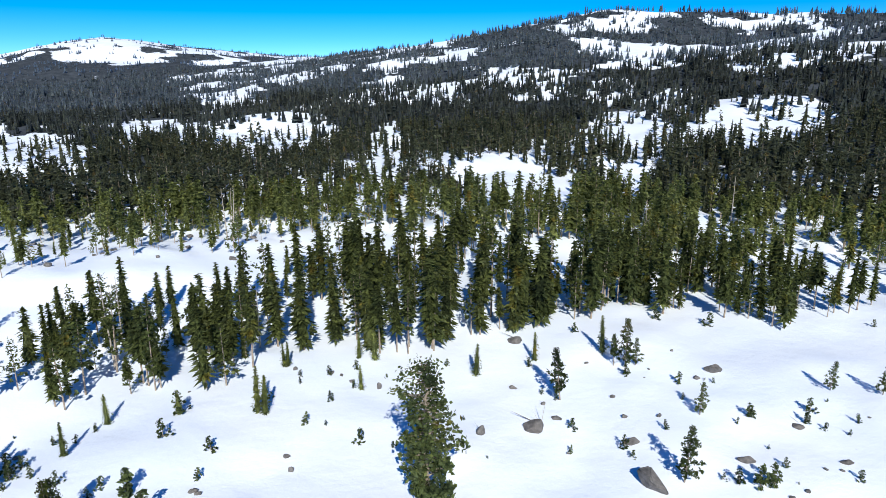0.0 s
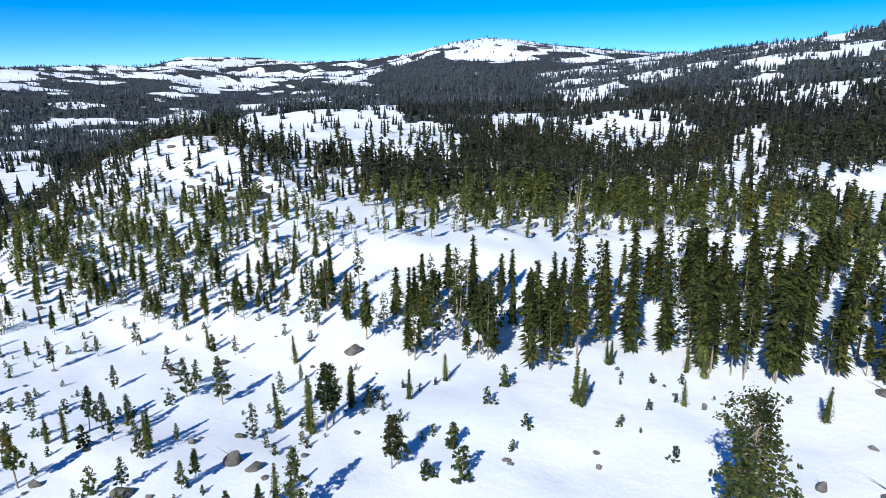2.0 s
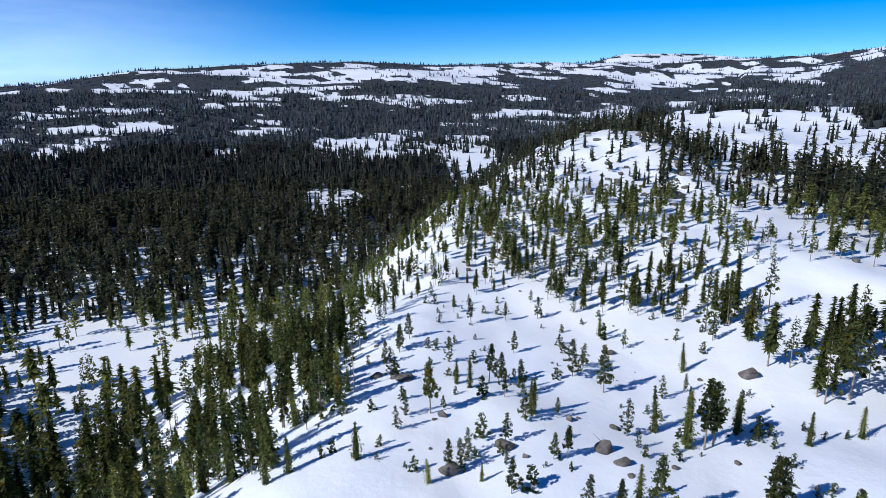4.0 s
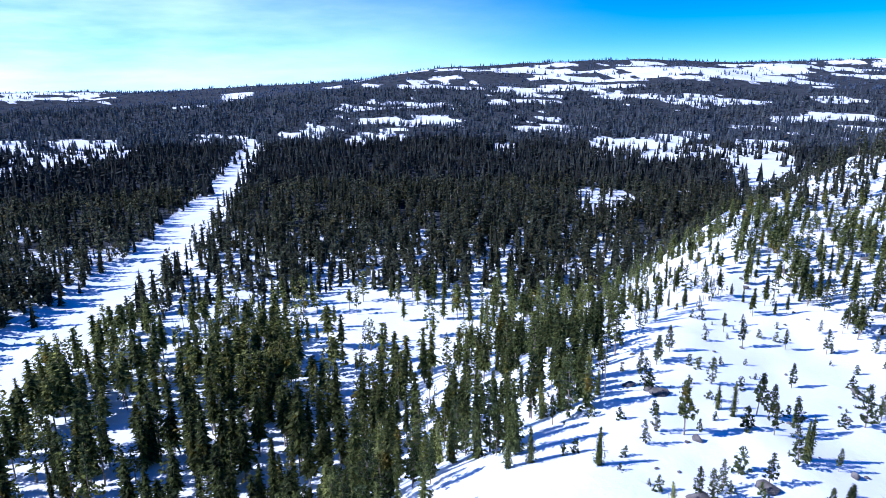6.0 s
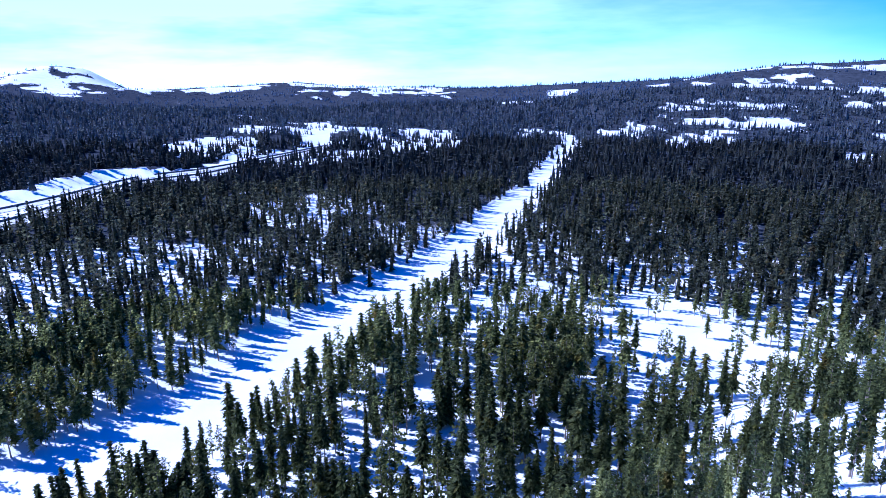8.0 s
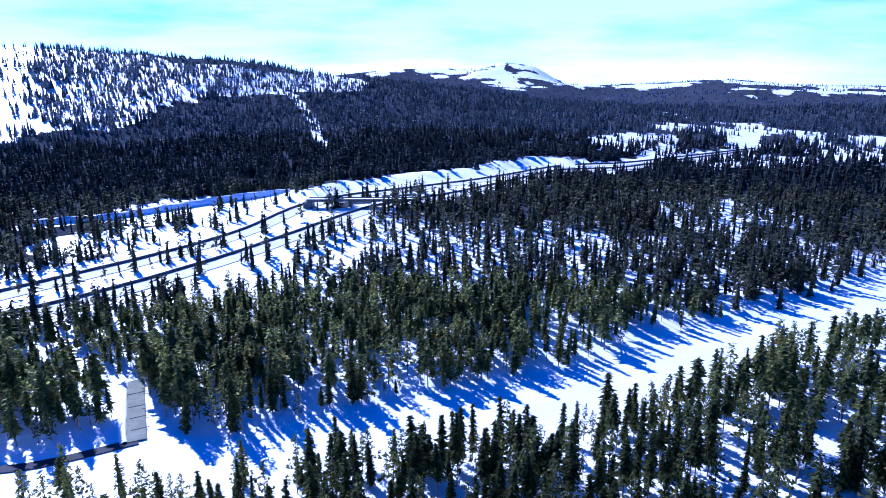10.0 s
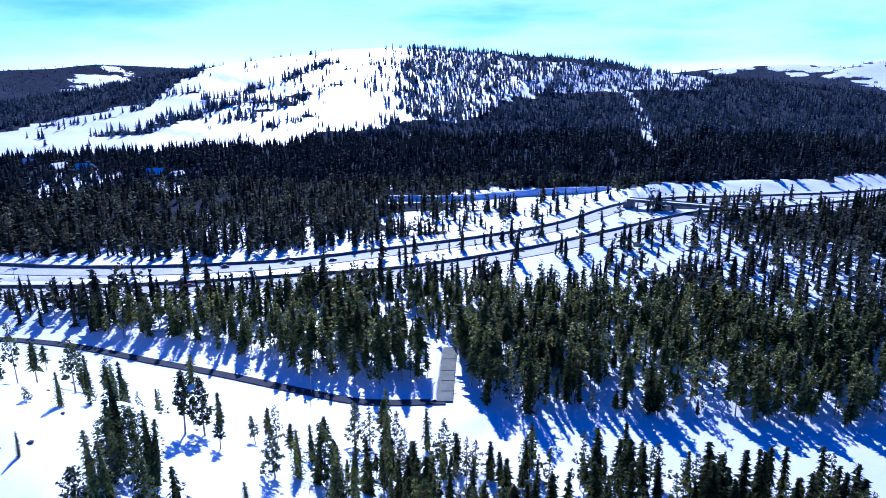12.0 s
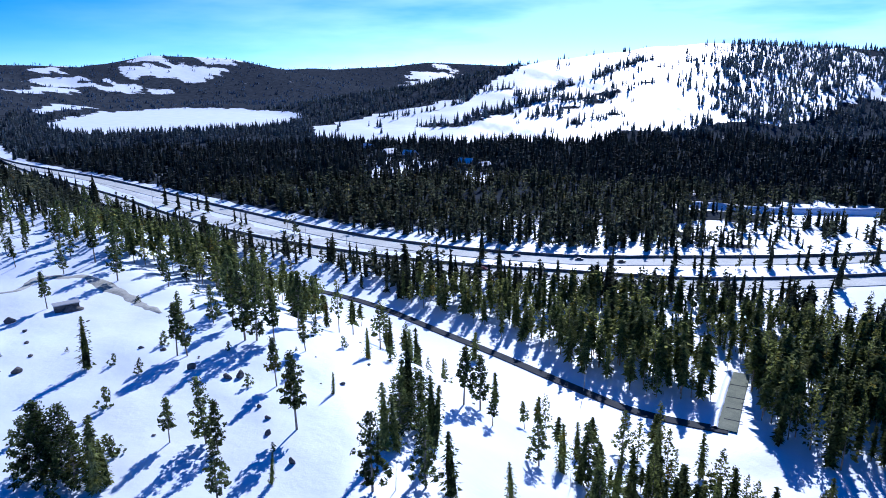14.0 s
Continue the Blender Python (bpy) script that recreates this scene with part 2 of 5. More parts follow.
SKI_HILL = [(220, 1400, 2), (212, 1500, 28), (205, 1600, 72), (199, 1700, 116), (195, 1750, 136), (190, 1800, 153), (187, 1850, 168),
            (182, 1900, 172), (176, 1900, 156), (171, 1850, 146), (166, 1800, 130), (162, 1750, 102), (156, 1700, 84), (150, 1650, 64), (144, 1600, 28)]
LAKE_RANGE = [(252, 3600, 160), (238, 3600, 150), (233, 3700, 135), (228, 3600, 192), (222, 3600, 175), (219, 3800, 126), (212, 4000, 124), (206, 3900, 154), (200, 3900, 132), (190, 3900, 120)]
HILLS_BEHIND = [(248, 3000, 150), (270, 2500, 180), (290, 2000, 190), (302, 1600, 190)]
CRESTS = [(MOUNTAIN_AHEAD, 1150, 1.35), (FAR_PEAK, 1500, 1.2), (FAR_RIDGE, 1300, 1.1), (VALLEY_SIDE, 1500, 1.1), (VALLEY_HEAD, 900, 1.0),
          (LOW_RIDGE, 1100, 1.0), (BUTTE, 700, 1.3), (SKI_HILL, 900, 1.1), (LAKE_RANGE, 1000, 1.2), (HILLS_BEHIND, 1100, 1.2)]
CREST_LINES = [(line_xy([(b, d) for b, d, h in c]), [h for b, d, h in c], breadth, power) for c, breadth, power in CRESTS]

CORRIDOR = line_xy([(178, 179), (166, 179), (160, 183), (150, 190), (143, 198), (136, 216), (129.5, 252), (122, 297), (116.6, 358), (111.2, 475), (107.4, 680), (105.3, 980), (105, 1080), (106.4, 1180)])
CORRIDOR_HALF = [15, 15, 16, 18, 20, 20, 19, 18, 17, 14, 12, 11, 10, 9]
HIGHWAY_NEAR = line_xy([(239.5, 1150), (238, 900), (232, 640), (227, 508), (221, 430), (214, 382), (205, 350), (194, 338), (182, 344), (171.3, 384), (165.1, 430), (158.5, 503), (155, 530), (150.5, 565), (146.5, 615), (141, 705), (136, 736), (131.4, 818), (126.4, 932)])
HIGHWAY_FAR = line_xy([(239.8, 1250), (238.5, 980), (232, 735), (223, 530), (214, 430), (205, 385), (194, 368), (185, 380), (175, 412), (169, 452), (164, 525), (160, 562), (155.3, 587), (150.5, 619), (146.8, 654), (141, 738), (136, 772), (131, 852), (126, 965)])
FRONTAGE = line_xy([(184, 549), (181.8, 547), (178.4, 544), (175, 556), (168.6, 588), (164.5, 600)])
CUT_BANK = line_xy([(158, 578), (155.3, 591), (150.5, 623), (146.8, 658), (142, 725)])
MEDIAN = line_xy([(233, 735), (229.5, 612), (224.5, 500), (219, 432), (213, 396), (207, 374)])
OLD_ROAD = line_xy([(240, 520), (230, 420), (219, 335), (212, 298), (204.6, 256), (199, 233), (192.1, 211), (186.6, 200), (179, 198)])
SPUR = line_xy([(179.1, 198), (178.8, 221), (178.5, 242)])


# rounded knobs: bearing, distance, half breadth, half depth, rise
KNOBS = [(50, 450, 55, 115, 17), (27, 207, 48, 36, 8), (14, 740, 75, 60, 12), (39, 820, 110, 70, 16), (-25, 680, 70, 60, 9), (-6, 440, 50, 40, 6)]


def lake_reach(x, y):
    """1 on the shore of the frozen lake, less on it."""
    c, a = far_point(226.3, 1720), radians(231)
    u, v = (x - c.x) * math.cos(a) + (y - c.y) * math.sin(a), (y - c.y) * math.cos(a) - (x - c.x) * math.sin(a)
    return np.hypot(u / 275, v / 430) + 0.12 * (fractal(x, y, 160, 17, 2) - 0.5)


def height(x, y):
    x, y = np.asarray(x, float), np.asarray(y, float)
    r = np.hypot(x, y)
    d, side, _ = from_line(x, y, BROW)
    hill = smooth(-75, 18, side * d + (fractal(x, y, 70, 15, 3) - 0.5) * 34)
    away = np.degrees(np.arctan2(-x, y)) % 360
    z = 4 + 46 * hill - 95 * smooth(1100, 4600, r) * smooth(96, 106, away) * (1 - smooth(138, 150, away))
    z = z + hill * (fractal(x, y, 90, 3) - 0.5) * 9 * smooth(20, 160, r) + (fractal(x, y, 260, 9) - 0.5) * 12 * smooth(300, 900, r)
    z = z + hill * np.abs(fractal(x, y, 34, 29, 3) - 0.5) * 11 * smooth(150, 260, r) * (1 - smooth(600, 800, r))
    z = z + hill * (fractal(x, y, 19, 33, 3) - 0.5) * 2.4 * smooth(50, 95, r) * (1 - smooth(260, 330, r))
    for b, dist, across, deep, rise in KNOBS:
        c, a = far_point(b, dist), radians(b)
        u = ((x - c.x) * math.cos(a) + (y - c.y) * math.sin(a)) / across
        v = ((y - c.y) * math.cos(a) - (x - c.x) * math.sin(a)) / deep
        z = z + rise * np.exp(-(u * u + v * v))
    rough = (fractal(x, y, 420, 21, 5) - 0.5)
    for line, values, breadth, power in CREST_LINES:
        d, _, top = from_line(x, y, line, values)
        rise = np.clip(1 - d / breadth, 0, 1)
        up = z + (top - z) * rise ** power + rough * 70 * np.sqrt(rise) * smooth(0, 350, d)
        k = 18.0
        h = np.clip(0.5 + 0.5 * (up - z) / k, 0, 1)
        z = np.where(rise > 0, z * (1 - h) + up * h + k * h * (1 - h) * 0.5, z)
    # level ground: the corridor in the valley, the roads, the lake
    d, _, half = from_line(x, y, CORRIDOR, CORRIDOR_HALF)
    z = z + (1.5 - z) * (1 - smooth(0.9, 2.0, d / half))
    for line in (HIGHWAY_NEAR, HIGHWAY_FAR):
        d, _, _ = from_line(x, y, line)
        z = z + (6.0 - z) * (1 - smooth(16, 50, d))
    d, side, _ = from_line(x, y, CUT_BANK)
    z = z + np.where(side > 0, 8 * smooth(17, 34, d) * (1 - smooth(45, 95, d)), 0) * (0.75 + 0.5 * fractal(x, y, 40, 19, 2))
    for line in (OLD_ROAD, SPUR):
        d, _, _ = from_line(x, y, line)
        z = z + (3.0 - z) * (1 - smooth(7, 22, d))
    z = z + (1.0 - z) * (1 - smooth(0.85, 1.25, lake_reach(x, y)))
    return z


# ---- meshes from arrays ----
def mesh_of(name, verts, tris, mats, index=None, flat=True):
    me = bpy.data.meshes.new(name)
    verts, tris = np.asarray(verts, np.float32), np.asarray(tris, np.int32)
    me.vertices.add(len(verts))
    me.vertices.foreach_set("co", verts.ravel())
    me.loops.add(tris.size)
    me.loops.foreach_set("vertex_index", tris.ravel())
    me.polygons.add(len(tris))
    me.polygons.foreach_set("loop_start", np.arange(0, tris.size, 3, dtype=np.int32))
    me.polygons.foreach_set("use_smooth", np.full(len(tris), not flat))
    for m in mats:
        me.materials.append(m)
    if index is not None:
        me.polygons.foreach_set("material_index", np.asarray(index, np.int32))
    me.update(calc_edges=True)
    return me


def part(name, data, parent, label="", at=None):
    ob = new(name, data)
    ob.parent = parent
    if at is not None:
        ob.matrix_local = at
    if label:
        tagged(ob, label)
    return ob


def ground_sheet():
    turns, rings = 600, 240
    a = np.arange(turns) / turns * 2 * np.pi
    r = 8 * (4950 / 8) ** (np.arange(rings) / (rings - 1))
    A, R = np.meshgrid(a, r)
    x, y = -np.sin(A) * R, np.cos(A) * R
    v = np.stack([x, y, height(x, y)], -1).reshape(-1, 3)
    v = np.vstack([v, [[0, 0, float(height(0.0, 0.0))]]])
    i, j = np.meshgrid(np.arange(rings - 1), np.arange(turns), indexing="ij")
    p, q = i * turns + j, i * turns + (j + 1) % turns
    s, t = p + turns, q + turns
    tris = np.concatenate([np.stack([p, t, q], -1).reshape(-1, 3), np.stack([p, s, t], -1).reshape(-1, 3)])
    j = np.arange(turns)
    tris = np.vstack([tris, np.stack([np.full(turns, len(v) - 1), j, (j + 1) % turns], -1)])[:, ::-1]
    me = mesh_of("ground", v, tris, [SNOW], flat=False)
    r = np.hypot(v[:, 0], v[:, 1])
    # how strongly the far woods are painted on the snow
    grown = me.attributes.new("painted_woods", "FLOAT", "POINT")
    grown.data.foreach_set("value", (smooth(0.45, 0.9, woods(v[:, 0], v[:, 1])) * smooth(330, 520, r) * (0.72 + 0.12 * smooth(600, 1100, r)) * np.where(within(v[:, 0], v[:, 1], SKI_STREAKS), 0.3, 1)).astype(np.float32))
    ob = new("ground", me)
    return tagged(ob, "deep sunlit snow over rolling hills, valley and mountains", "snowfield", kind="structure")


# ---- tree shapes, one metre tall, foot at the origin ----
def trunk_shape(sides, radius, top=0.92, bend=0.0, rings=3):
    v, f = [], []
    for k in range(rings + 1):
        z = top * k / rings
        w = radius * (1 - 0.85 * k / rings)
        for s in range(sides):
            a = 2 * math.pi * s / sides
            v.append((w * math.cos(a) + bend * (k / rings) ** 2, w * math.sin(a), z - (0.02 if k == 0 else 0)))
    for k in range(rings):
        for s in range(sides):
            a, b = k * sides + s, k * sides + (s + 1) % sides
            f += [(a, b, b + sides), (a, b + sides, a + sides)]
    return np.array(v), np.array(f)


def spray_crown(rng, low, wide, levels, branches, per_branch, size, power=0.6, ragged=0.3, droop=0.35, core=0.5, sides=6, pointed=False):
    """A crown of whorls of branches, each hung with drooping sprays of needles, round a dark inner core."""
    v, f = [], []
    p1, p2, p3 = rng.uniform(0, 6.28, 3)

    def lumpy(a, u):
        return 1 + ragged * (0.35 * math.sin(a + p1 + 5 * u) + 0.3 * math.sin(2 * a + p2 - 11 * u) + 0.3 * math.sin(3 * a + p3 + 23 * u))

    def reach_at(u):
        return wide * ((1 - u) ** power) * (0.55 + 0.45 * min(1, u / 0.2)) + 0.008

    def spray(c, a, slope, s):
        along = np.array([math.cos(a), math.sin(a), slope])
        right = np.array([-math.sin(a), math.cos(a), 0.0])
        w = s * rng.uniform(0.34, 0.55)
        tilt = rng.uniform(-0.8, 0.8) * w
        b = len(v)
        if pointed:
            flip = np.array([0, 0, tilt])
            v.extend([c - along * s * 0.45 + right * w * 0.8 - flip, c - along * s * 0.45 - right * w * 0.8 + flip, c + along * s * rng.uniform(0.6, 1.0) - np.array([0, 0, s * 0.3])])
            f.append((b, b + 1, b + 2))
            return
        v.extend([c - along * s * 0.5 + np.array([0, 0, s * 0.12]), c + right * w - np.array([0, 0, w * 0.45 + tilt]),
                  c + along * s * rng.uniform(0.5, 0.8) - np.array([0, 0, s * 0.22]), c - right * w - np.array([0, 0, w * 0.45 - tilt])])
        f.extend([(b, b + 1, b + 2), (b, b + 2, b + 3)])

    for k in range(levels):
        u = min(max((k + rng.uniform(-0.35, 0.35)) / levels, 0.0), 0.99)
        z = low + (0.985 - low) * u
        reach = reach_at(u)
        spin = rng.uniform(0, 6.28)
        for b in range(branches):
            if rng.random() < ragged * 0.4:
                continue
            a = spin + 2 * math.pi * (b + rng.uniform(-0.3, 0.3)) / branches
            length = reach * rng.uniform(1 - ragged, 1 + ragged * 0.4) * lumpy(a, u)
            slope = droop * (u - 0.65) + rng.uniform(-0.15, 0.15)
            for q in range(per_branch):
                at = (q + 0.8) / per_branch if per_branch > 1 else 0.65
                turn = a + (rng.uniform(-0.5, 0.5) if per_branch > 1 else 0)
                c = np.array([math.cos(a), math.sin(a), slope]) * length * at + np.array([0, 0, z]) + rng.normal(0, size * 0.12, 3)
                spray(c, turn, slope, size * (0.6 + 0.4 * (1 - u)) * rng.uniform(0.8, 1.2))
    if core:
        b = len(v)
        for u in (0.02, 0.45):
            for k in range(sides):
                a = 2 * math.pi * k / sides
                w = reach_at(max(u, 0.15)) * core * rng.uniform(0.7, 1.2)
                v.append(np.array([w * math.cos(a), w * math.sin(a), low + (1 - low) * u]))
        v.append(np.array([0, 0, 0.985]))
        for k in range(sides):
            n = (k + 1) % sides
            f.extend([(b + k, b + n, b + sides + n), (b + k, b + sides + n, b + sides + k), (b + sides + k, b + sides + n, b + 2 * sides)])
    return np.array(v), np.array(f)


def tuft_crown(rng, low, wide, tufts, per_tuft, size, loose, power=0.4, limbs=True):
    """An open, uneven crown: limbs that carry tufts of needles set every way. Returns limbs as material 1."""
    v, f, m = [], [], []
    p1, p2 = rng.uniform(0, 6.28, 2)
    for k in range(tufts):
        u = min(0.995, (k + rng.uniform(0, 1)) / tufts)
        a = k * 2.4 + rng.uniform(-0.6, 0.6)
        reach = wide * (1 - u) ** power * min(1, 0.6 + 2.5 * u) * (1 + 0.35 * math.sin(a + p1 + 4 * u) + 0.3 * math.sin(2 * a + p2 - 13 * u)) * rng.uniform(0.4, 1.15)
        c = np.array([math.cos(a) * reach, math.sin(a) * reach, low + (0.97 - low) * u + reach * rng.uniform(-0.25, 0.35)])
        if limbs:
            b = len(v)
            foot = np.array([0, 0, c[2] - reach * 0.25])
            v.extend([foot - [0, 0, 0.005], foot + [0, 0, 0.005], c])
            f.append((b, b + 1, b + 2))
            m.append(1)
        for q in range(per_tuft):
            e = c + rng.normal(0, loose, 3) * np.array([1, 1, 0.7])
            g = rng.normal(0, 1, 3) * np.array([1, 1, 0.6])
            h = np.cross(g, rng.normal(0, 1, 3))
            g, h = g / np.linalg.norm(g) * size * (1.1 - 0.5 * u) * rng.uniform(0.7, 1.2), h / np.linalg.norm(h) * size * (1.1 - 0.5 * u) * rng.uniform(0.45, 0.8)
            b = len(v)
            v.extend([e - g, e + h * rng.uniform(0.6, 1.2), e + g * rng.uniform(0.8, 1.2), e - h])
            f.extend([(b, b + 1, b + 2), (b, b + 2, b + 3)])
            m.extend([0, 0])
    return np.array(v), np.array(f), np.array(m)


def skirt_crown(rng, low, wide, tiers, points, power=0.6):
    """A crown of overlapping jagged skirts, for trees far off."""
    v, f = [], []
    for k in range(tiers):
        u0, u1 = k / tiers, min(1.0, (k + 1.6) / tiers)
        z0, z1 = low + (1 - low) * u0, low + (1 - low) * u1
        w = wide * (1 - u0) ** power * rng.uniform(0.85, 1.1)
        b = len(v)
        v.append((rng.normal(0, 0.012), rng.normal(0, 0.012), z1 if k < tiers - 1 else 1.0))
        for p in range(points):
            a = 2 * math.pi * (p + rng.uniform(-0.3, 0.3)) / points
            s = w * (rng.uniform(0.95, 1.25) if p % 2 == 0 else rng.uniform(0.45, 0.8))
            v.append((s * math.cos(a), s * math.sin(a), z0 - (0.04 if p % 2 == 0 else -0.03) + rng.uniform(-0.03, 0.03)))
        for p in range(points):
            f.append((b, b + 1 + p, b + 1 + (p + 1) % points))
    return np.array(v), np.array(f)


def far_crown(rng, wide):
    """A small jagged cone with three drooping sprays, for trees far off."""
    v, f = skirt_crown(rng, 0.03, wide * 0.8, 1, 3, 1.0)
    v, f = list(v), list(f)
    for u in (0.15, 0.4, 0.66):
        a = rng.uniform(0, 6.28)
        c = np.array([math.cos(a), math.sin(a), 0]) * wide * (1 - u) * 0.5 + np.array([0, 0, u + rng.uniform(-0.06, 0.06)])
        out, right = np.array([math.cos(a), math.sin(a), -0.25]), np.array([-math.sin(a), math.cos(a), rng.uniform(-0.3, 0.3)])
        s = wide * (1.15 - 0.8 * u)
        b = len(v)
        v.extend([c - out * s * 0.7 + [0, 0, s * 0.2], c + right * s, c + out * s, c - right * s])
        f.extend([(b, b + 1, b + 2), (b, b + 2, b + 3)])
    return np.array(v), np.array(f)


def whole_tree(crown, trunk):
    """Crown and trunk as one shape, with a material index."""
    (cv, cf), (tv, tf) = crown[:2], trunk
    kinds = crown[2] if len(crown) > 2 else np.zeros(len(cf), int)
    return np.vstack([cv, tv]), np.vstack([cf, tf + len(cv)]), np.concatenate([kinds, np.ones(len(tf), int)])


def planted(shapes, x, y, tall, rng, slim=1.12):
    """Many trees as arrays: each place takes one of the shapes, turned and scaled."""
    z = height(x, y)
    pick = rng.integers(0, len(shapes), len(x))
    vs, fs, ms, base = [], [], [], 0
    for k, (v, f, m) in enumerate(shapes):
        i = np.nonzero(pick == k)[0]
        if not len(i):
            continue
        a = rng.uniform(0, 6.28, len(i))
        s, w = tall[i], tall[i] * rng.uniform(0.75, 1.25, len(i)) * slim
        c, n = np.cos(a) * w, np.sin(a) * w
        px = v[None, :, 0] * c[:, None] - v[None, :, 1] * n[:, None] + x[i][:, None]
        py = v[None, :, 0] * n[:, None] + v[None, :, 1] * c[:, None] + y[i][:, None]
        px = px + v[None, :, 2] * (rng.normal(0, 0.02, len(i)) * s)[:, None]
        pz = v[None, :, 2] * s[:, None] + z[i][:, None] - 0.1
        vs.append(np.stack([px, py, pz], -1).reshape(-1, 3))
        fs.append((f[None] + (base + np.arange(len(i)) * len(v))[:, None, None]).reshape(-1, 3))
        ms.append(np.tile(m, len(i)))
        base += len(i) * len(v)
    return np.vstack(vs), np.vstack(fs), np.concatenate(ms)


# ---- where the woods stand ----
def patch(x, y, bearing, dist, across, deep):
    """1 at the middle of an oval in plan, 0 at its rim."""
    c = far_point(bearing, dist)
    a = radians(bearing)
    dx, dy = x - c.x, y - c.y
    u = (dx * math.cos(a) + dy * math.sin(a)) / across
    v = (-dx * math.sin(a) + dy * math.cos(a)) / deep
    return np.clip(1.3 - np.hypot(u, v), 0, 1)


def within(x, y, ring):
    """Whether places lie inside a ring in plan."""
    inside = np.zeros(np.shape(x), bool)
    for (ax, ay), (bx, by) in zip(ring, ring[1:] + ring[:1]):
        cross = (ay > y) != (by > y)
        inside ^= cross & (x < (bx - ax) * (y - ay) / (by - ay + 1e-12) + ax)
    return inside


# the open hilltop, bounded by the forest's edge and the brow
HILLTOP = line_xy([(-60, 230), (-35, 196), (-29, 166), (-18, 164), (-9, 150), (5, 133), (18, 127), (29, 126), (36, 140), (44, 165), (56, 170),
                   (66, 180), (71, 150), (80, 97), (120, 60), (175, 70), (190, 100), (200, 150), (212, 182), (219, 182), (230, 222), (236, 268), (242, 290), (255, 290), (280, 250)])

# clearings: bearing, distance, half breadth, half depth, openness
CLEAR_HILL = [(27, 192, 50, 27, 1.0), (20, 155, 60, 22, 0.12), (9, 214, 36, 28, 0.88), (-9, 208, 20, 28, 0.75), (112, 175, 60, 36, 0.3), (165, 370, 45, 50, 0.55),
              (158, 430, 45, 60, 0.6), (172, 345, 40, 26, 0.8), (82, 215, 72, 95, 0.3), (238, 300, 40, 30, 0.3)]
CLEAR_ROADS = [(206, 172, 56, 56, 0.72), (200, 150, 36, 42, 0.5), (97, 285, 40, 34, 0.6), (212, 240, 40, 30, 0.7), (194, 187, 34, 18, 0.8), (224, 290, 40, 40, 0.4),
               (172, 560, 60, 62, 0.9), (167, 505, 66, 76, 0.76), (178, 468, 62, 34, 0.75), (152, 620, 80, 44, 0.85), (146, 400, 60, 80, 0.3), (195, 450, 40, 12, 0.4)]
CLEAR_AHEAD = [(14.0, 667, 53, 171, 1), (-5.9, 360, 33, 75, 1), (-25.1, 624, 52, 144, 1), (-15.7, 364, 14, 70, 0.9), (-15.4, 622, 33, 98, 0.9), (4.6, 536, 16, 136, 0.8), (7.2, 359,
    21, 92, 0.6), (31.8, 578, 39, 142, 0.9), (0.7, 1188, 148, 150, 0.8), (5.9, 954, 43, 132, 0.8), (1.2, 873, 47, 111, 0.8), (-8.2, 1481, 91, 287, 0.8), (-14.9, 1401, 70, 195,
    0.85), (-18.9, 1191, 119, 207, 0.9), (-28.0, 1017, 98, 147, 0.8), (-27.8, 1359, 128, 195, 0.8), (17.8, 1280, 73, 327, 0.7), (-14.3, 849, 44, 99, 0.6)]
CLEAR_PEAK = [(29.8, 1617, 68, 339, 0.9), (17.6, 2046, 106, 384, 0.85), (13.2, 1885, 101, 419, 0.8), (50.4, 3067, 224, 481, 0.9), (43.6, 2895, 142,
    321, 0.9), (48.0, 2394, 243, 216, 0.9), (41.3, 1504, 80, 308, 0.9), (52.1, 2112, 94, 144, 0.9), (36.9, 2334, 116, 462, 0.85)]
CLEAR_WEST = [(39.0, 690, 71, 177, 1), (45.6, 1112, 48, 285, 1), (52.0, 1514, 82, 376, 0.9), (51.4, 369, 32, 95, 0.5), (50.7, 386, 24, 91, 0.65), (55.5, 1517, 95, 379, 0.9), (63.7,
    894, 35, 198, 0.9), (70.8, 981, 44, 195, 0.9), (74.7, 999, 41, 165, 0.9), (78.9, 1353, 114, 219, 0.9), (81.3, 1581, 83, 231, 0.9)]
CLEAR_SIDE = [(69.3, 2442, 240, 390, 0.95), (77.4, 2097, 235, 183, 0.9), (71.6, 1740, 251, 162, 0.9), (60.1, 2247, 233, 219, 0.9), (54.4, 2640, 203, 216, 0.9), (91.8, 1476, 134,
    318, 0.95), (81.0, 1686, 181, 408, 0.95), (89.4, 2226, 210, 276, 0.8), (78.0, 2376, 253, 258, 0.9), (67.8, 2421, 271, 351, 0.9), (77.3, 1407, 113, 195, 1), (74.6, 1092, 51,
    168, 0.95), (69.5, 1005, 60, 195, 0.95), (63.3, 806, 39, 184, 0.95), (75.1, 571, 25, 65, 0.9), (101.2, 1176, 68, 126, 0.9), (84.0, 990, 31, 126, 0.8)]
CLEAR_VALLEY = [(119.5, 1029, 101, 165, 0.95), (127.3, 1186, 51, 292, 0.9), (94.2, 1041, 57, 93, 0.8), (108.3, 1179, 19, 141, 0.9), (125.8, 2796, 119, 198, 0.8), (119.0, 3019, 188,
    361, 0.8), (94.8, 261, 33, 49, 0.65), (106.4, 337, 14, 54, 0.6), (85.9, 262, 21, 60, 0.45), (84.1, 352, 20, 40, 0.5), (131.2, 1268, 76, 254, 0.95), (134.9, 948, 84, 96, 0.8),
    (128.7, 852, 98, 84, 0.7), (127.1, 534, 53, 72, 0.4), (144.1, 3683, 188, 455, 1), (150.7, 4021, 261, 355, 0.9), (111.6, 314, 16, 62, 0.5)]
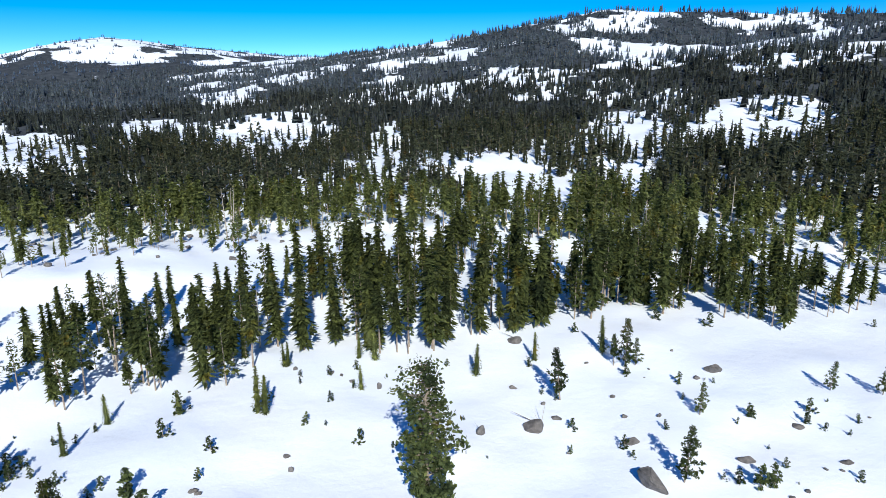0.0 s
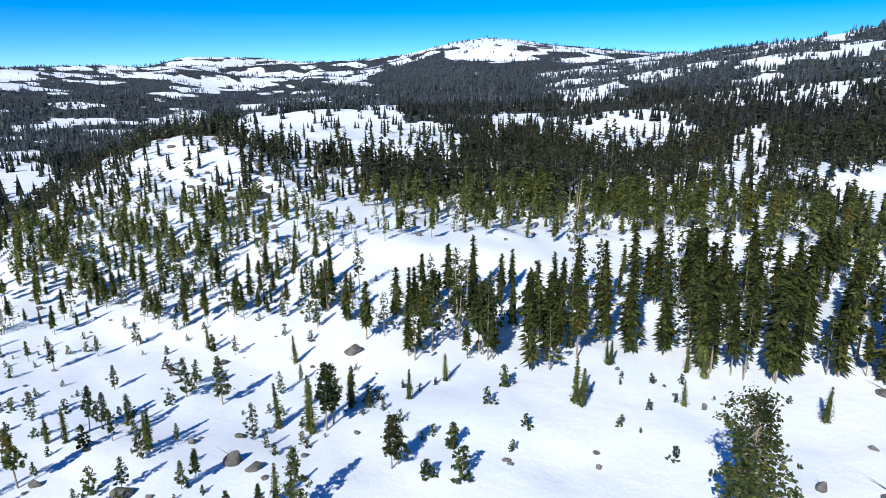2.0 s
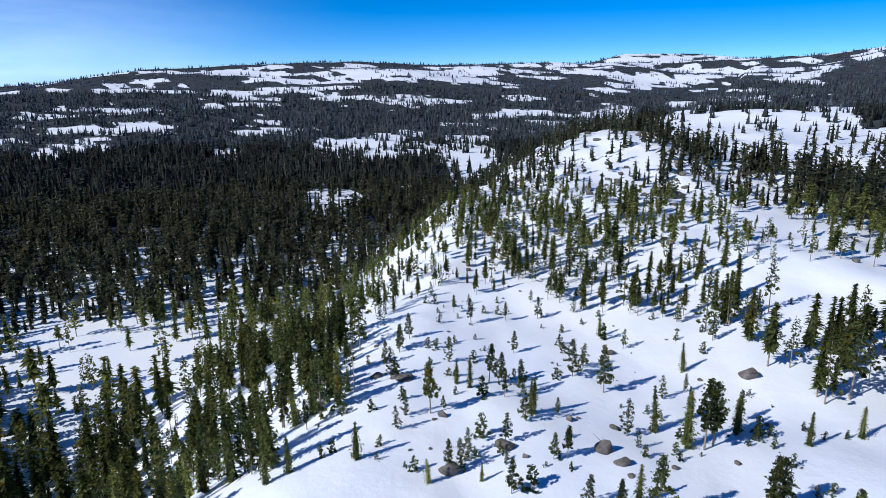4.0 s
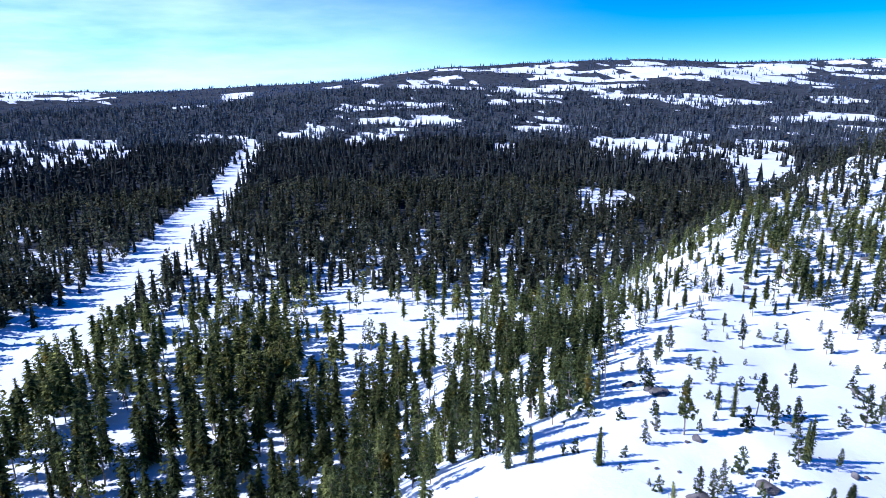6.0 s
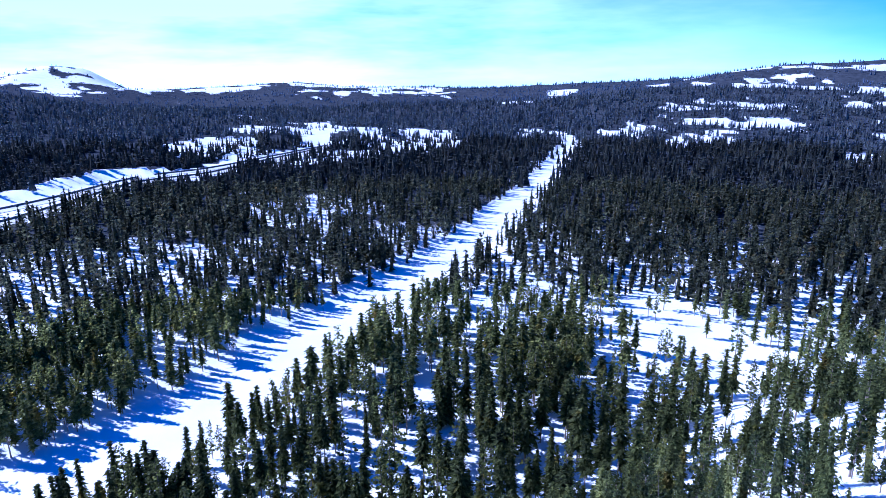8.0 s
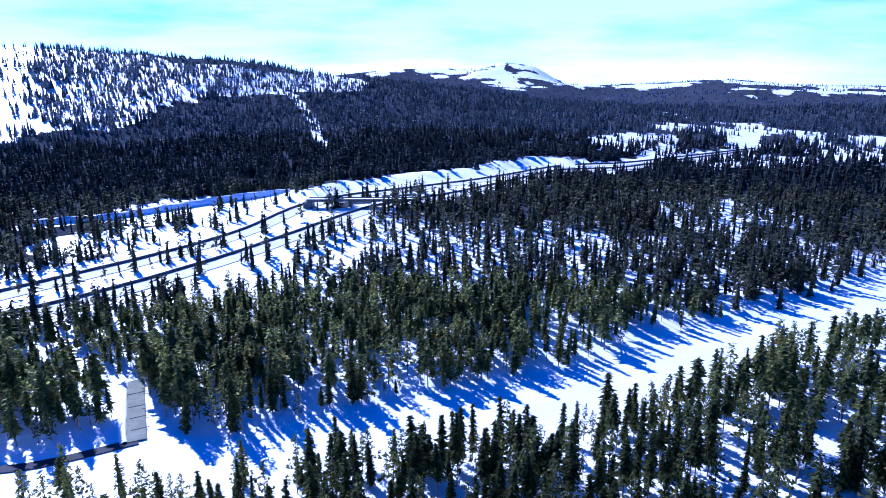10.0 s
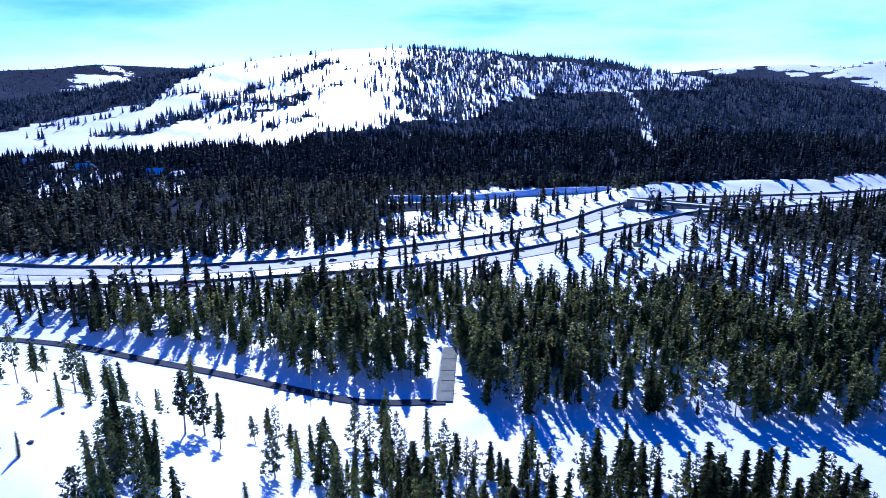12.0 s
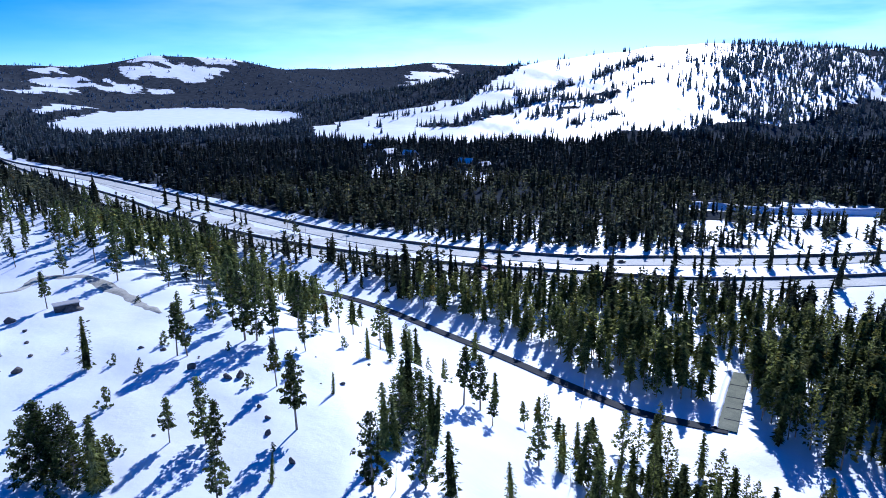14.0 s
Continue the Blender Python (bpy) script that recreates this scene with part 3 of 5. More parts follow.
CLEAR_SKI = [(162.3, 1182, 14, 303, 0.7), (208.6, 760, 40, 90, 0.5), (202.0, 670, 22, 60, 0.65), (209.5, 680, 30, 40, 0.5)]
CLEAR_RANGE = [(235.7, 3496, 149, 358, 0.8), (205.4, 3161, 151, 625, 0.7), (205.5, 3600, 173, 198, 0.6), (234.0, 2067, 98, 213, 0.8)]


# open snow on the far slopes: the ski runs, the streaked snow beside them, bare peaks and knobs
SKI_OPEN = line_xy([(217, 1200), (216.5, 1270), (212.4, 1307), (210.2, 1370), (205.3, 1394), (202.5, 1440), (200.6, 1586), (198.7, 1677), (196, 1900), (188, 2050), (181, 2050), (181.7, 1810), (182.1, 1461), (183.5, 1145), (184.4, 1067),
                    (186.8, 1058), (189.3, 1042), (192.7, 960), (197.1, 966), (200.9, 949), (203.7, 966), (206.4, 1018), (210, 1018), (213, 1050), (216.5, 1120)])
SKI_STREAKS = line_xy([(187, 1990), (175, 1990), (173.2, 1758), (168.9, 1743), (165.6, 1720), (162.9, 1690), (158.1, 3829), (157.9, 1518), (162.8, 1500), (166.7, 1444), (170.8, 1394), (173.8, 1314), (175.5, 1179), (179.7, 1102), (186.5, 1100)])
BARE_RINGS = [line_xy(ring) for ring in (
    [(33.1, 3245), (28, 3300), (26.1, 3300), (22, 3260), (21.9, 2516), (22.9, 2372), (25.3, 2317), (28.1, 2421), (29.4, 2575), (31.7, 2644)],
    [(232, 2772), (230.6, 3045), (229, 3800), (221, 3800), (221.2, 3547), (223.2, 3182), (225.4, 2948), (228, 2699), (229.5, 2747), (230.7, 2772)],
    [(237.8, 2838), (235, 3099), (231.7, 3108), (231.5, 2813), (235.2, 2614), (237.9, 2538)],
    [(158.5, 4300), (142, 4300), (141.1, 3325), (142.7, 2914), (146.5, 2939), (148.4, 3465), (153.2, 3718), (157.7, 3854)],
    [(122.2, 3420), (118.7, 3200), (115.2, 2850), (115.6, 2575), (120.2, 2707), (122.3, 2650)],
    [(111.7, 1900), (108.5, 2000), (109, 1640), (111.4, 1600)],
    [(107, 2800), (104.7, 2700), (105.3, 1960), (107.2, 1930)],
    [(141, 3480), (134, 3520), (126, 3420), (122, 3500), (122, 3180), (126, 3080), (131, 3180), (136, 3180), (140, 3230)],
    [(48.7, 724), (47.5, 831), (45.4, 1162), (42.7, 779), (38.3, 822), (34.7, 1070), (33, 750), (33.9, 520), (34.7, 440), (37.5, 415), (39.6, 415), (43.1, 430), (46.2, 450)],
    [(47.7, 316), (42.8, 333), (38.4, 323), (38.9, 250), (41.6, 239), (42.9, 207), (47.5, 213), (48.6, 256)],
    [(27.7, 768), (25, 921), (21.9, 897), (22.1, 691), (25.7, 679)], [(19.9, 687), (15.8, 711), (15.6, 616), (19, 581)])]
PEAK_WOODS = line_xy([(34.5, 2699), (30.8, 2443), (28.1, 2224), (24.3, 2166), (20.5, 2317), (19.6, 2036), (22.4, 1810), (24.8, 1303), (27.2, 1247), (31, 1295), (33.7, 1436), (36.3, 2109)])
# open snow beside the old road
ROADSIDE_OPEN = [line_xy(ring) for ring in (
    [(219, 331), (213.9, 297), (208, 269), (203.9, 239), (199.6, 220), (195.3, 207), (188.8, 192), (182.5, 190), (187.6, 173), (195.8, 192), (200.7, 201), (207, 195), (214, 220), (218, 270)],
    [(220.7, 372), (216.5, 367), (212.8, 333), (213.8, 316), (218.5, 339)])]
# belts of trees between the ski runs: half breadth, line
SKI_BELTS = [(10, [(210.2, 1322), (207.6, 1311), (204.9, 1326), (203.2, 1378), (202, 1478)]), (32, [(205.7, 1172), (203.6, 1142), (202.2, 1183), (200.3, 1232), (198.4, 1262), (196, 1303)]),
             (16, [(200.9, 1461), (199.2, 1483)]), (20, [(198.3, 1366), (196.4, 1370), (194.5, 1427), (193.8, 1448)]), (16, [(196.7, 1155), (195.1, 1207), (193.1, 1232), (190.7, 1280)]),
             (24, [(194, 1457), (192.1, 1461), (189.7, 1577), (188.3, 1648)]), (14, [(194.1, 1089), (191.7, 1128), (190.5, 1162)]), (18, [(189.3, 1378), (187.8, 1390)]),
             (14, [(187.1, 1563), (184.3, 1634)]), (24, [(194.5, 1280), (192.1, 1303), (190.5, 1326)]), (16, [(173.2, 1815), (168.9, 1789), (165.7, 1758), (162.9, 1727)])]
SKI_CHUTE = line_xy([(163.8, 1440), (162.6, 1200), (161.8, 997), (161.1, 892)])
SKI_BELT_LINES = [(half, line_xy(line)) for half, line in SKI_BELTS]


# thick stands: bearing, distance, half breadth, half depth, density
THICK_VALLEY = [(200, 305, 75, 42, 0.9), (183, 285, 60, 45, 0.9), (152, 285, 120, 60, 0.95), (205, 460, 130, 60, 0.9), (185, 480, 80, 60, 0.9), (225, 270, 60, 50, 0.3),
                (22, 385, 95, 112, 0.95), (171, 222, 46, 36, 0.95), (195, 262, 60, 26, 0.9), (186, 245, 35, 28, 0.9)]
THICK_HILL = [(29, 148, 40, 17, 0.6), (234, 335, 75, 60, 0.95), (228, 300, 50, 40, 0.8), (208, 300, 50, 25, 0.5), (182, 152, 26, 26, 0.85), (148, 145, 60, 24, 0.78), (125, 160, 70, 36, 0.85), (55, 300, 75, 120, 0.7), (49, 450, 40, 45, 0.6),
              (-17, 180, 55, 26, 0.7), (172, 145, 44, 24, 0.8), (160, 150, 40, 18, 0.65), (131, 440, 80, 70, 0.95), (165, 262, 60, 40, 0.95), (135, 330, 70, 60, 0.9), (166.5, 441, 14, 14, 0.9), (175, 428, 30, 18, 0.9)]


def woods(x, y):
    """How densely trees stand, 0 to 1."""
    r = np.hypot(x, y)
    z = height(x, y)
    lumps = fractal(x, y, 120, 41, 4)
    big = fractal(x, y, 300, 57, 4)
    fine = fractal(x, y, 95, 63, 3)
    away = (np.degrees(np.arctan2(-x, y)) + 60) % 360 - 60
    dense = 0.3 + 0.7 * smooth(0.30, 0.5, lumps)
    floor = smooth(330, 430, r) * (1 - smooth(30, 70, z)) * smooth(60, 75, away)
    dense = dense + (1 - dense) * floor * 0.85
    dense = dense + (1 - dense) * smooth(900, 1200, r) * smooth(104, 112, away) * 0.9
    for b, dist, across, deep, much in THICK_VALLEY + THICK_HILL:
        dense = dense + (1 - dense) * much * smooth(0.05, 0.4, patch(x, y, b, dist, across, deep))
    # bald granite knobs and snowfields higher up, between belts of trees
    high = smooth(50, 130, z) * smooth(700, 1200, r) * (0.2 + 0.8 * (1 - smooth(92, 104, away)))
    dense = dense * (1 - high * smooth(0.44, 0.54, fine * 0.65 + big * 0.35) * 0.9)
    wave = (lumps - 0.5) * 0.5 + (fractal(x, y, 50, 71, 3) - 0.5) * 0.9
    belts = 1 - smooth(800, 1200, r) * 0.85 * (1 - smooth(0.46, 0.51, fine))
    for group in (CLEAR_HILL, CLEAR_ROADS, CLEAR_AHEAD, CLEAR_PEAK, CLEAR_WEST, CLEAR_SIDE, CLEAR_VALLEY, CLEAR_SKI, CLEAR_RANGE):
        for b, dist, across, deep, much in group:
            inside = patch(x, y, b, dist, across, deep)
            inside = smooth(0.12 + 0.1 * (r > 600), 0.42 + 0.05 * (r > 600), inside + wave * (r > 150) * smooth(0.0, 0.2, inside))
            dense = dense * (1 - much * (0.88 + 0.12 * (r < 400)) * belts * inside)
    dense = np.clip(dense, 0, 1) * (1 - 0.2 * (1 - smooth(230, 330, r)) * (1 - smooth(35, 45, np.abs(away))))
    far_off = smooth(900, 1200, r)
    dense = dense * (1 - far_off) + smooth(0.25, 0.6, dense) * far_off
    # lone trees sprinkled over the far snowfields
    strewn = fractal(x, y, 48, 83, 3)
    dense = np.maximum(dense, (0.3 + 0.2 * (away < 100)) * smooth(700, 1000, r) * smooth(0.47, 0.57, strewn))
    dense = np.maximum(dense, 0.5 * smooth(760, 950, r) * (1 - smooth(1800, 2000, r)) * smooth(0.4, 0.52, strewn) * (away < 22))
    # belts along the valley's far side and trees along its crest
    west = smooth(46, 54, away) * (1 - smooth(98, 106, away)) * smooth(1150, 1400, r)
    dense = np.maximum(dense, west * 0.9 * smooth(0.52, 0.57, fractal(np.radians(away) * 520, r, 85, 113, 4)))
    d, _, _ = from_line(x, y, CREST_LINES[3][0])
    dense = np.maximum(dense, west * 0.9 * (1 - smooth(60, 130, d + 120 * (lumps - 0.5))))
    # the ski hill and the bare peaks
    dx, dy = (lumps - 0.5) * 40 * (1 + 2 * smooth(2000, 3000, r)), (fine - 0.5) * 40 * (1 + 2 * smooth(2000, 3000, r))
    hill = (away > 155) & (away < 216) & (r > 900) & (r < 2100)
    dense = np.where(hill, np.maximum(dense, 0.9), dense)
    dense = np.where(hill & within(x + dx, y + dy, SKI_STREAKS), 0.2 + 0.6 * smooth(0.42, 0.56, fractal(x, y, 26, 91, 2)), dense)
    dense = np.where(hill & within(x + dx, y + dy, SKI_OPEN), 0.015, dense)
    for half, line in SKI_BELT_LINES:
        d, _, _ = from_line(x + dx * 0.4, y + dy * 0.4, line)
        dense = np.where(hill, np.maximum(dense, 0.75 * (1 - smooth(half * 0.6, half * 1.2, d))), dense)
    d, _, _ = from_line(x + dx * 0.3, y, SKI_CHUTE)
    dense = np.where(hill, dense * (0.25 + 0.75 * smooth(3, 8, d)), dense)
    dense = np.where(within(x + dx, y + dy, PEAK_WOODS), np.maximum(dense, 0.9), dense)
    for ring in BARE_RINGS:
        dense = np.where(within(x + dx, y + dy, ring), np.minimum(dense, 0.08 + 0.2 * (r < 340) + (r > 1500) * (0.42 * smooth(0.44, 0.54, strewn) + 0.7 * smooth(0.5, 0.57, fractal(x, y, 130, 97, 3)))), dense)
    dense = np.where(within(x + (lumps - 0.5) * 16, y + (big - 0.5) * 12, HILLTOP), 0.0, dense)
    d, _, half = from_line(x, y, CORRIDOR, CORRIDOR_HALF)
    dense = dense * smooth(0.92, 1.12, d / half + 0.3 * (lumps - 0.5)) * (0.45 + 0.1 * (r < 250) + np.where(r < 250, 0.45, 0.55) * smooth(1.0, np.where(r < 250, 1.5, 2.0), d / half))
    for line in (HIGHWAY_NEAR, HIGHWAY_FAR):
        d, _, _ = from_line(x, y, line)
        dense = dense * smooth(13, 18, d)
    d, _, _ = from_line(x, y, MEDIAN)
    dense = dense * (0.12 + 0.88 * smooth(18, 24, d))
    for ring in ROADSIDE_OPEN:
        dense = np.where(within(x, y, ring), dense * 0.1, dense)
    d, side, _ = from_line(x, y, OLD_ROAD)
    dense = dense * np.where(side > 0, smooth(9, 17, d), smooth(7, 12, d))
    d, side, _ = from_line(x, y, SPUR)
    dense = dense * np.where(side < 0, smooth(3.4, 4.6, d), smooth(4.5, 7.5, d))
    d, side, _ = from_line(x, y, CUT_BANK)
    dense = dense * np.where(side > 0, smooth(32, 44, d), 1)
    d, _, _ = from_line(x, y, FRONTAGE)
    dense = dense * smooth(7, 11, d)
    return dense * smooth(0.95, 1.05, lake_reach(x, y))


ground = ground_sheet()
wood_rng = np.random.default_rng(5)


def scatter(near, far, spacing, keep):
    """Places between two distances, thinned by the woods and by keep(distance)."""
    n = int(math.pi * (far ** 2 - near ** 2) / spacing ** 2)
    r = np.sqrt(wood_rng.uniform(near ** 2, far ** 2, n))
    a = wood_rng.uniform(0, 2 * math.pi, n)
    behind = (np.degrees(a) > 246) & (np.degrees(a) < 318)
    ok = wood_rng.random(n) < keep(r) * np.where(behind, np.where(r > 250, 0.08, 0.4), 1)
    r, a = r[ok], a[ok]
    x, y = -np.sin(a) * r, np.cos(a) * r
    ok = wood_rng.random(len(x)) < woods(x, y)
    return x[ok], y[ok]


def forest(name, label, shapes, x, y, tall, mats):
    v, f, m = planted(shapes, x, y, tall, wood_rng)
    print(name, len(x), "trees", len(f), "triangles")
    return tagged(new(name, mesh_of(name, v, f, mats, m)), label, "forest", kind="stuff")


no_trunk = (np.zeros((0, 3)), np.zeros((0, 3), int))
fine_shapes = [whole_tree(spray_crown(wood_rng, low, w, 34, 8, 1, 0.078, 0.8, 0.5, core=0.5, sides=5, pointed=True), trunk_shape(5, 0.012, 0.9, 0.01, 2)) for low, w in ((0.1, 0.17), (0.36, 0.13), (0.14, 0.12), (0.44, 0.14), (0.28, 0.17), (0.18, 0.1), (0.06, 0.15))]
fine_shapes += [whole_tree(tuft_crown(wood_rng, low, w, 40, 5, 0.036, 0.022, 0.8, False), trunk_shape(5, 0.012, 0.95, 0.01, 2)) for low, w in ((0.16, 0.16), (0.34, 0.14), (0.24, 0.17))]
close_shapes = [whole_tree(spray_crown(wood_rng, low, w, 19, 6, 1, 0.116, 0.8, 0.5, core=0.5, sides=5, pointed=True), trunk_shape(4, 0.013, 0.9, 0, 1)) for low, w in ((0.16, 0.16), (0.42, 0.13), (0.22, 0.12), (0.5, 0.14), (0.36, 0.16), (0.26, 0.1), (0.1, 0.15))]
close_shapes += [whole_tree(tuft_crown(wood_rng, low, w, 30, 4, 0.05, 0.026, 0.8, False), trunk_shape(4, 0.013, 0.95, 0.01, 1)) for low, w in ((0.16, 0.18), (0.34, 0.15), (0.24, 0.19))]
mid_shapes = [whole_tree(spray_crown(wood_rng, 0.06, 0.16, 10, 4, 1, 0.168, 0.8, 0.45, core=0.6, sides=3, pointed=True), trunk_shape(3, 0.014, 0.5, 0, 1)) for k in range(6)]
mid_shapes += [whole_tree(tuft_crown(wood_rng, low, w, 11, 3, 0.1, 0.04, 0.75, False), trunk_shape(3, 0.013, 0.9, 0, 1)) for low, w in ((0.14, 0.16), (0.26, 0.15))]


def copse(rng, count, spread, maker, *args):
    """A few neighbouring trees as one shape."""
    vs, fs, n = [], [], 0
    for k in range(count):
        v, f = maker(rng, *args)
        v = v * rng.uniform(0.7, 1.0) + np.array([rng.uniform(-spread, spread), rng.uniform(-spread, spread), 0]) * (k > 0)
        vs.append(v)
        fs.append(f + n)
        n += len(v)
    return whole_tree((np.vstack(vs), np.vstack(fs)), no_trunk)


far_shapes = [copse(wood_rng, 2, 0.5, far_crown, 0.2) for k in range(8)]
tiny_shapes = [copse(wood_rng, 2, 0.8, far_crown, 0.24) for k in range(8)]


# stands of taller and of lower trees: bearing, distance, half breadth, half depth, times the usual height
STANDS = [(168, 225, 50, 34, 1.15), (226, 305, 80, 60, 0.62), (128, 145, 110, 42, 1.0), (154, 215, 70, 40, 0.85), (181, 262, 26, 24, 0.6), (190, 250, 70, 40, 1.2), (150, 270, 130, 75, 0.92), (-8, 165, 80,
    40, 1.12), (25, 150, 60, 32, 0.95), (117, 155, 50, 36, 1.2), (54, 290, 95, 150, 0.6), (234, 400, 110, 170, 0.85), (76, 190, 46, 80, 0.8), (26, 225, 60, 50, 0.7), (190, 150, 60, 60, 0.85)]


def tree_heights(x, y):
    tall = wood_rng.uniform(7, 18.5, len(x)) * (0.75 + 0.5 * fractal(x, y, 90, 77))
    for b, dist, across, deep, times in STANDS:
        tall = tall * (1 + (times - 1) * smooth(0.1, 0.5, patch(x, y, b, dist, across, deep)))
    return tall


near_x, near_y = scatter(60, 300, 4.8, lambda r: np.ones_like(r))
near_tall = tree_heights(near_x, near_y)
order = np.argsort(np.hypot(near_x, near_y))
inner = np.searchsorted(np.hypot(near_x, near_y)[order], 205)
single, rest, outer = order[:380], order[380:inner], order[inner:]
forest("near_forest", "dense dark green firs and pines standing in snow", fine_shapes, near_x[rest], near_y[rest], near_tall[rest], [FIR, BARK])
more_x, more_y = scatter(214, 300, 4.8, lambda r: np.full_like(r, 0.6))
keep = np.abs(np.degrees(np.arctan2(-more_x, more_y)) % 360 - 162) < 18
forest("corridor_forest", "close-set dark firs along the open snow corridor", close_shapes, more_x[keep], more_y[keep], tree_heights(more_x[keep], more_y[keep]), [FIR, BARK])
forest("valley_edge_forest", "dark green firs and pines on the slopes below the hilltop", close_shapes, near_x[outer], near_y[outer], near_tall[outer], [FIR, BARK])
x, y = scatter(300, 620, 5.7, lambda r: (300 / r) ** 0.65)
forest("middle_forest", "dark green conifer wood on the valley floor and hillside", mid_shapes, x, y, tree_heights(x, y), [MIDDLE_FIR, BARK])
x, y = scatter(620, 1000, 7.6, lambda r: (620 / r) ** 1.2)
forest("valley_forest", "dark conifer woods covering the valley and the lower slopes", far_shapes, x, y, tree_heights(x, y), [VALLEY_FIR_HAZE, BARK])
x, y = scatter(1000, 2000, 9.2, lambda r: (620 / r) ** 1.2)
forest("hillside_forest", "conifer woods on the slopes round the valley, haze blue in their colour", far_shapes, x, y, tree_heights(x, y), [FAR_FIR_HAZE, BARK])
# single firs in rows on the ski hill
n = 9000
a, r = np.radians(wood_rng.uniform(162, 213, n)), np.sqrt(wood_rng.uniform(1050 ** 2, 1990 ** 2, n))
x, y = -np.sin(a) * r, np.cos(a) * r
fade = 1 - smooth(180, 186.5, np.degrees(a) + 5 * (fractal(x, y, 120, 7, 3) - 0.5))
thick = np.where(within(x, y, SKI_STREAKS) & (fade > 0.05), fade * 0.15 + fade * 0.75 * smooth(0.4, 0.52, fractal(x, y, 30, 91, 2)), np.where(within(x, y, SKI_OPEN), woods(x, y) * 0.75, 0))
ok = wood_rng.random(n) < thick
single_far = [whole_tree(far_crown(wood_rng, 0.17), no_trunk) for k in range(6)]
forest("ski_hill_trees", "dark firs in rows between white ski runs", single_far, x[ok], y[ok], wood_rng.uniform(11, 21, int(ok.sum())), [FAR_FIR_HAZE, BARK])
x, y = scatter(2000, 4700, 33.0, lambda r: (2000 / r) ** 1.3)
forest("mountain_forest", "distant conifer woods on snowy mountainsides", tiny_shapes, x, y, tree_heights(x, y) * 0.85, [HIGH_FIR_HAZE, BARK])


# ---- single trees ----
one_rng = np.random.default_rng(11)


def crown_mesh(name, mat, *args, **kw):
    v, f = spray_crown(one_rng, *args, **kw)
    return mesh_of(name, v, f, [mat])


def trunk_mesh(name, mat, *args):
    v, f = trunk_shape(*args)
    return mesh_of(name, v, f, [mat], flat=False)


def tuft_mesh(name, *args):
    v, f, m = tuft_crown(one_rng, *args)
    return mesh_of(name, v, f, [PINE, BARK], m)


FIR_CROWNS = [crown_mesh("fir_crown", FIR, 0.05, 0.155 * w, 38, 8, 2, 0.05, power=0.72, ragged=0.5, core=0.5, pointed=True) for w in (0.85, 1, 1.15, 0.95, 0.7)]
PINE_CROWNS = [tuft_mesh("pine_crown", low, 0.14 * w, 52, 13, 0.029, 0.02, 0.62) for low, w in ((0.2, 1), (0.3, 0.85), (0.12, 1.25), (0.34, 0.75), (0.1, 1.1), (0.24, 1.3))]
FULL_PINE_CROWNS = [tuft_mesh("pine_crown", low, 0.15 * w, 60, 18, 0.027, 0.02, 0.62) for low, w in ((0.22, 1), (0.3, 0.85), (0.14, 1.3), (0.36, 0.8), (0.12, 1.1))]
SAPLING_CROWNS = [tuft_mesh("sapling_crown", 0.06, 0.26 * w, 22, 6, 0.095, 0.045, 0.55) for w in (0.8, 1.2, 1.0)]
BUSHY_CROWNS = [tuft_mesh("bushy_pine_crown", 0.05, 0.27 * w, 130, 15, 0.026, 0.022, 0.5) for w in (1, 0.85)]
GIANT_CROWN = tuft_mesh("giant_pine_crown", 0.06, 0.15, 230, 16, 0.021, 0.02, 0.2)
FIR_TRUNKS = [trunk_mesh("fir_trunk", BARK, 7, 0.013, 0.95, b, 4) for b in (0.0, 0.015)]
PINE_TRUNKS = [trunk_mesh("pine_trunk", BARK, 7, 0.015, 0.95, b, 4) for b in (0.0, 0.03)]
SAPLING_TRUNKS = [trunk_mesh("sapling_trunk", BARK, 6, 0.022, 0.9, 0.02, 3)]


def plant(kind, x, y, tall, crowns, trunks, label, category, group, lean=2.0):
    root = new(kind)
    root.matrix_world = pose(x, y, float(height(x, y)) - 0.15, one_rng.normal(0, lean), one_rng.normal(0, lean), one_rng.uniform(0, 360)) @ Matrix.Scale(tall, 4)
    part("trunk", trunks[one_rng.integers(len(trunks))], root)
    part("crown", crowns[one_rng.integers(len(crowns))], root)
    return tagged(root, label, category, group)


def stand(places, kind, *args):
    for b, d, tall in places:
        p = far_point(b, d)
        plant(kind, p.x, p.y, tall, *args)


HILLTOP_PINES = [(1.9, 80, 23.3), (-10.9, 113, 11.1), (-15.6, 128, 7.1), (-16.6, 128, 10.9), (-17.5, 129, 6.3), (-22.6, 91, 9.6), (-23.3, 112, 6.4), (-32.8, 132, 6.3), (-36.3, 135,
    6.5), (41.4, 106, 13.5), (35.3, 91, 10.4)]
WEST_PINES = [(53.4, 128, 9.0), (50.5, 123, 10.5), (40.7, 108, 12.7), (34.6, 92, 9.3), (66.8, 107, 10.5), (61.2, 121, 8.6), (60.3, 121, 7.2), (53.5, 94, 6.1), (54.8, 93, 5.0),
    (58.9, 139, 5.6), (68.7, 144, 6.7), (69.7, 139, 6.4), (58.8, 84, 6.4), (51.2, 83, 5.6), (48.3, 83, 5.5), (44.8, 81, 11.1)]
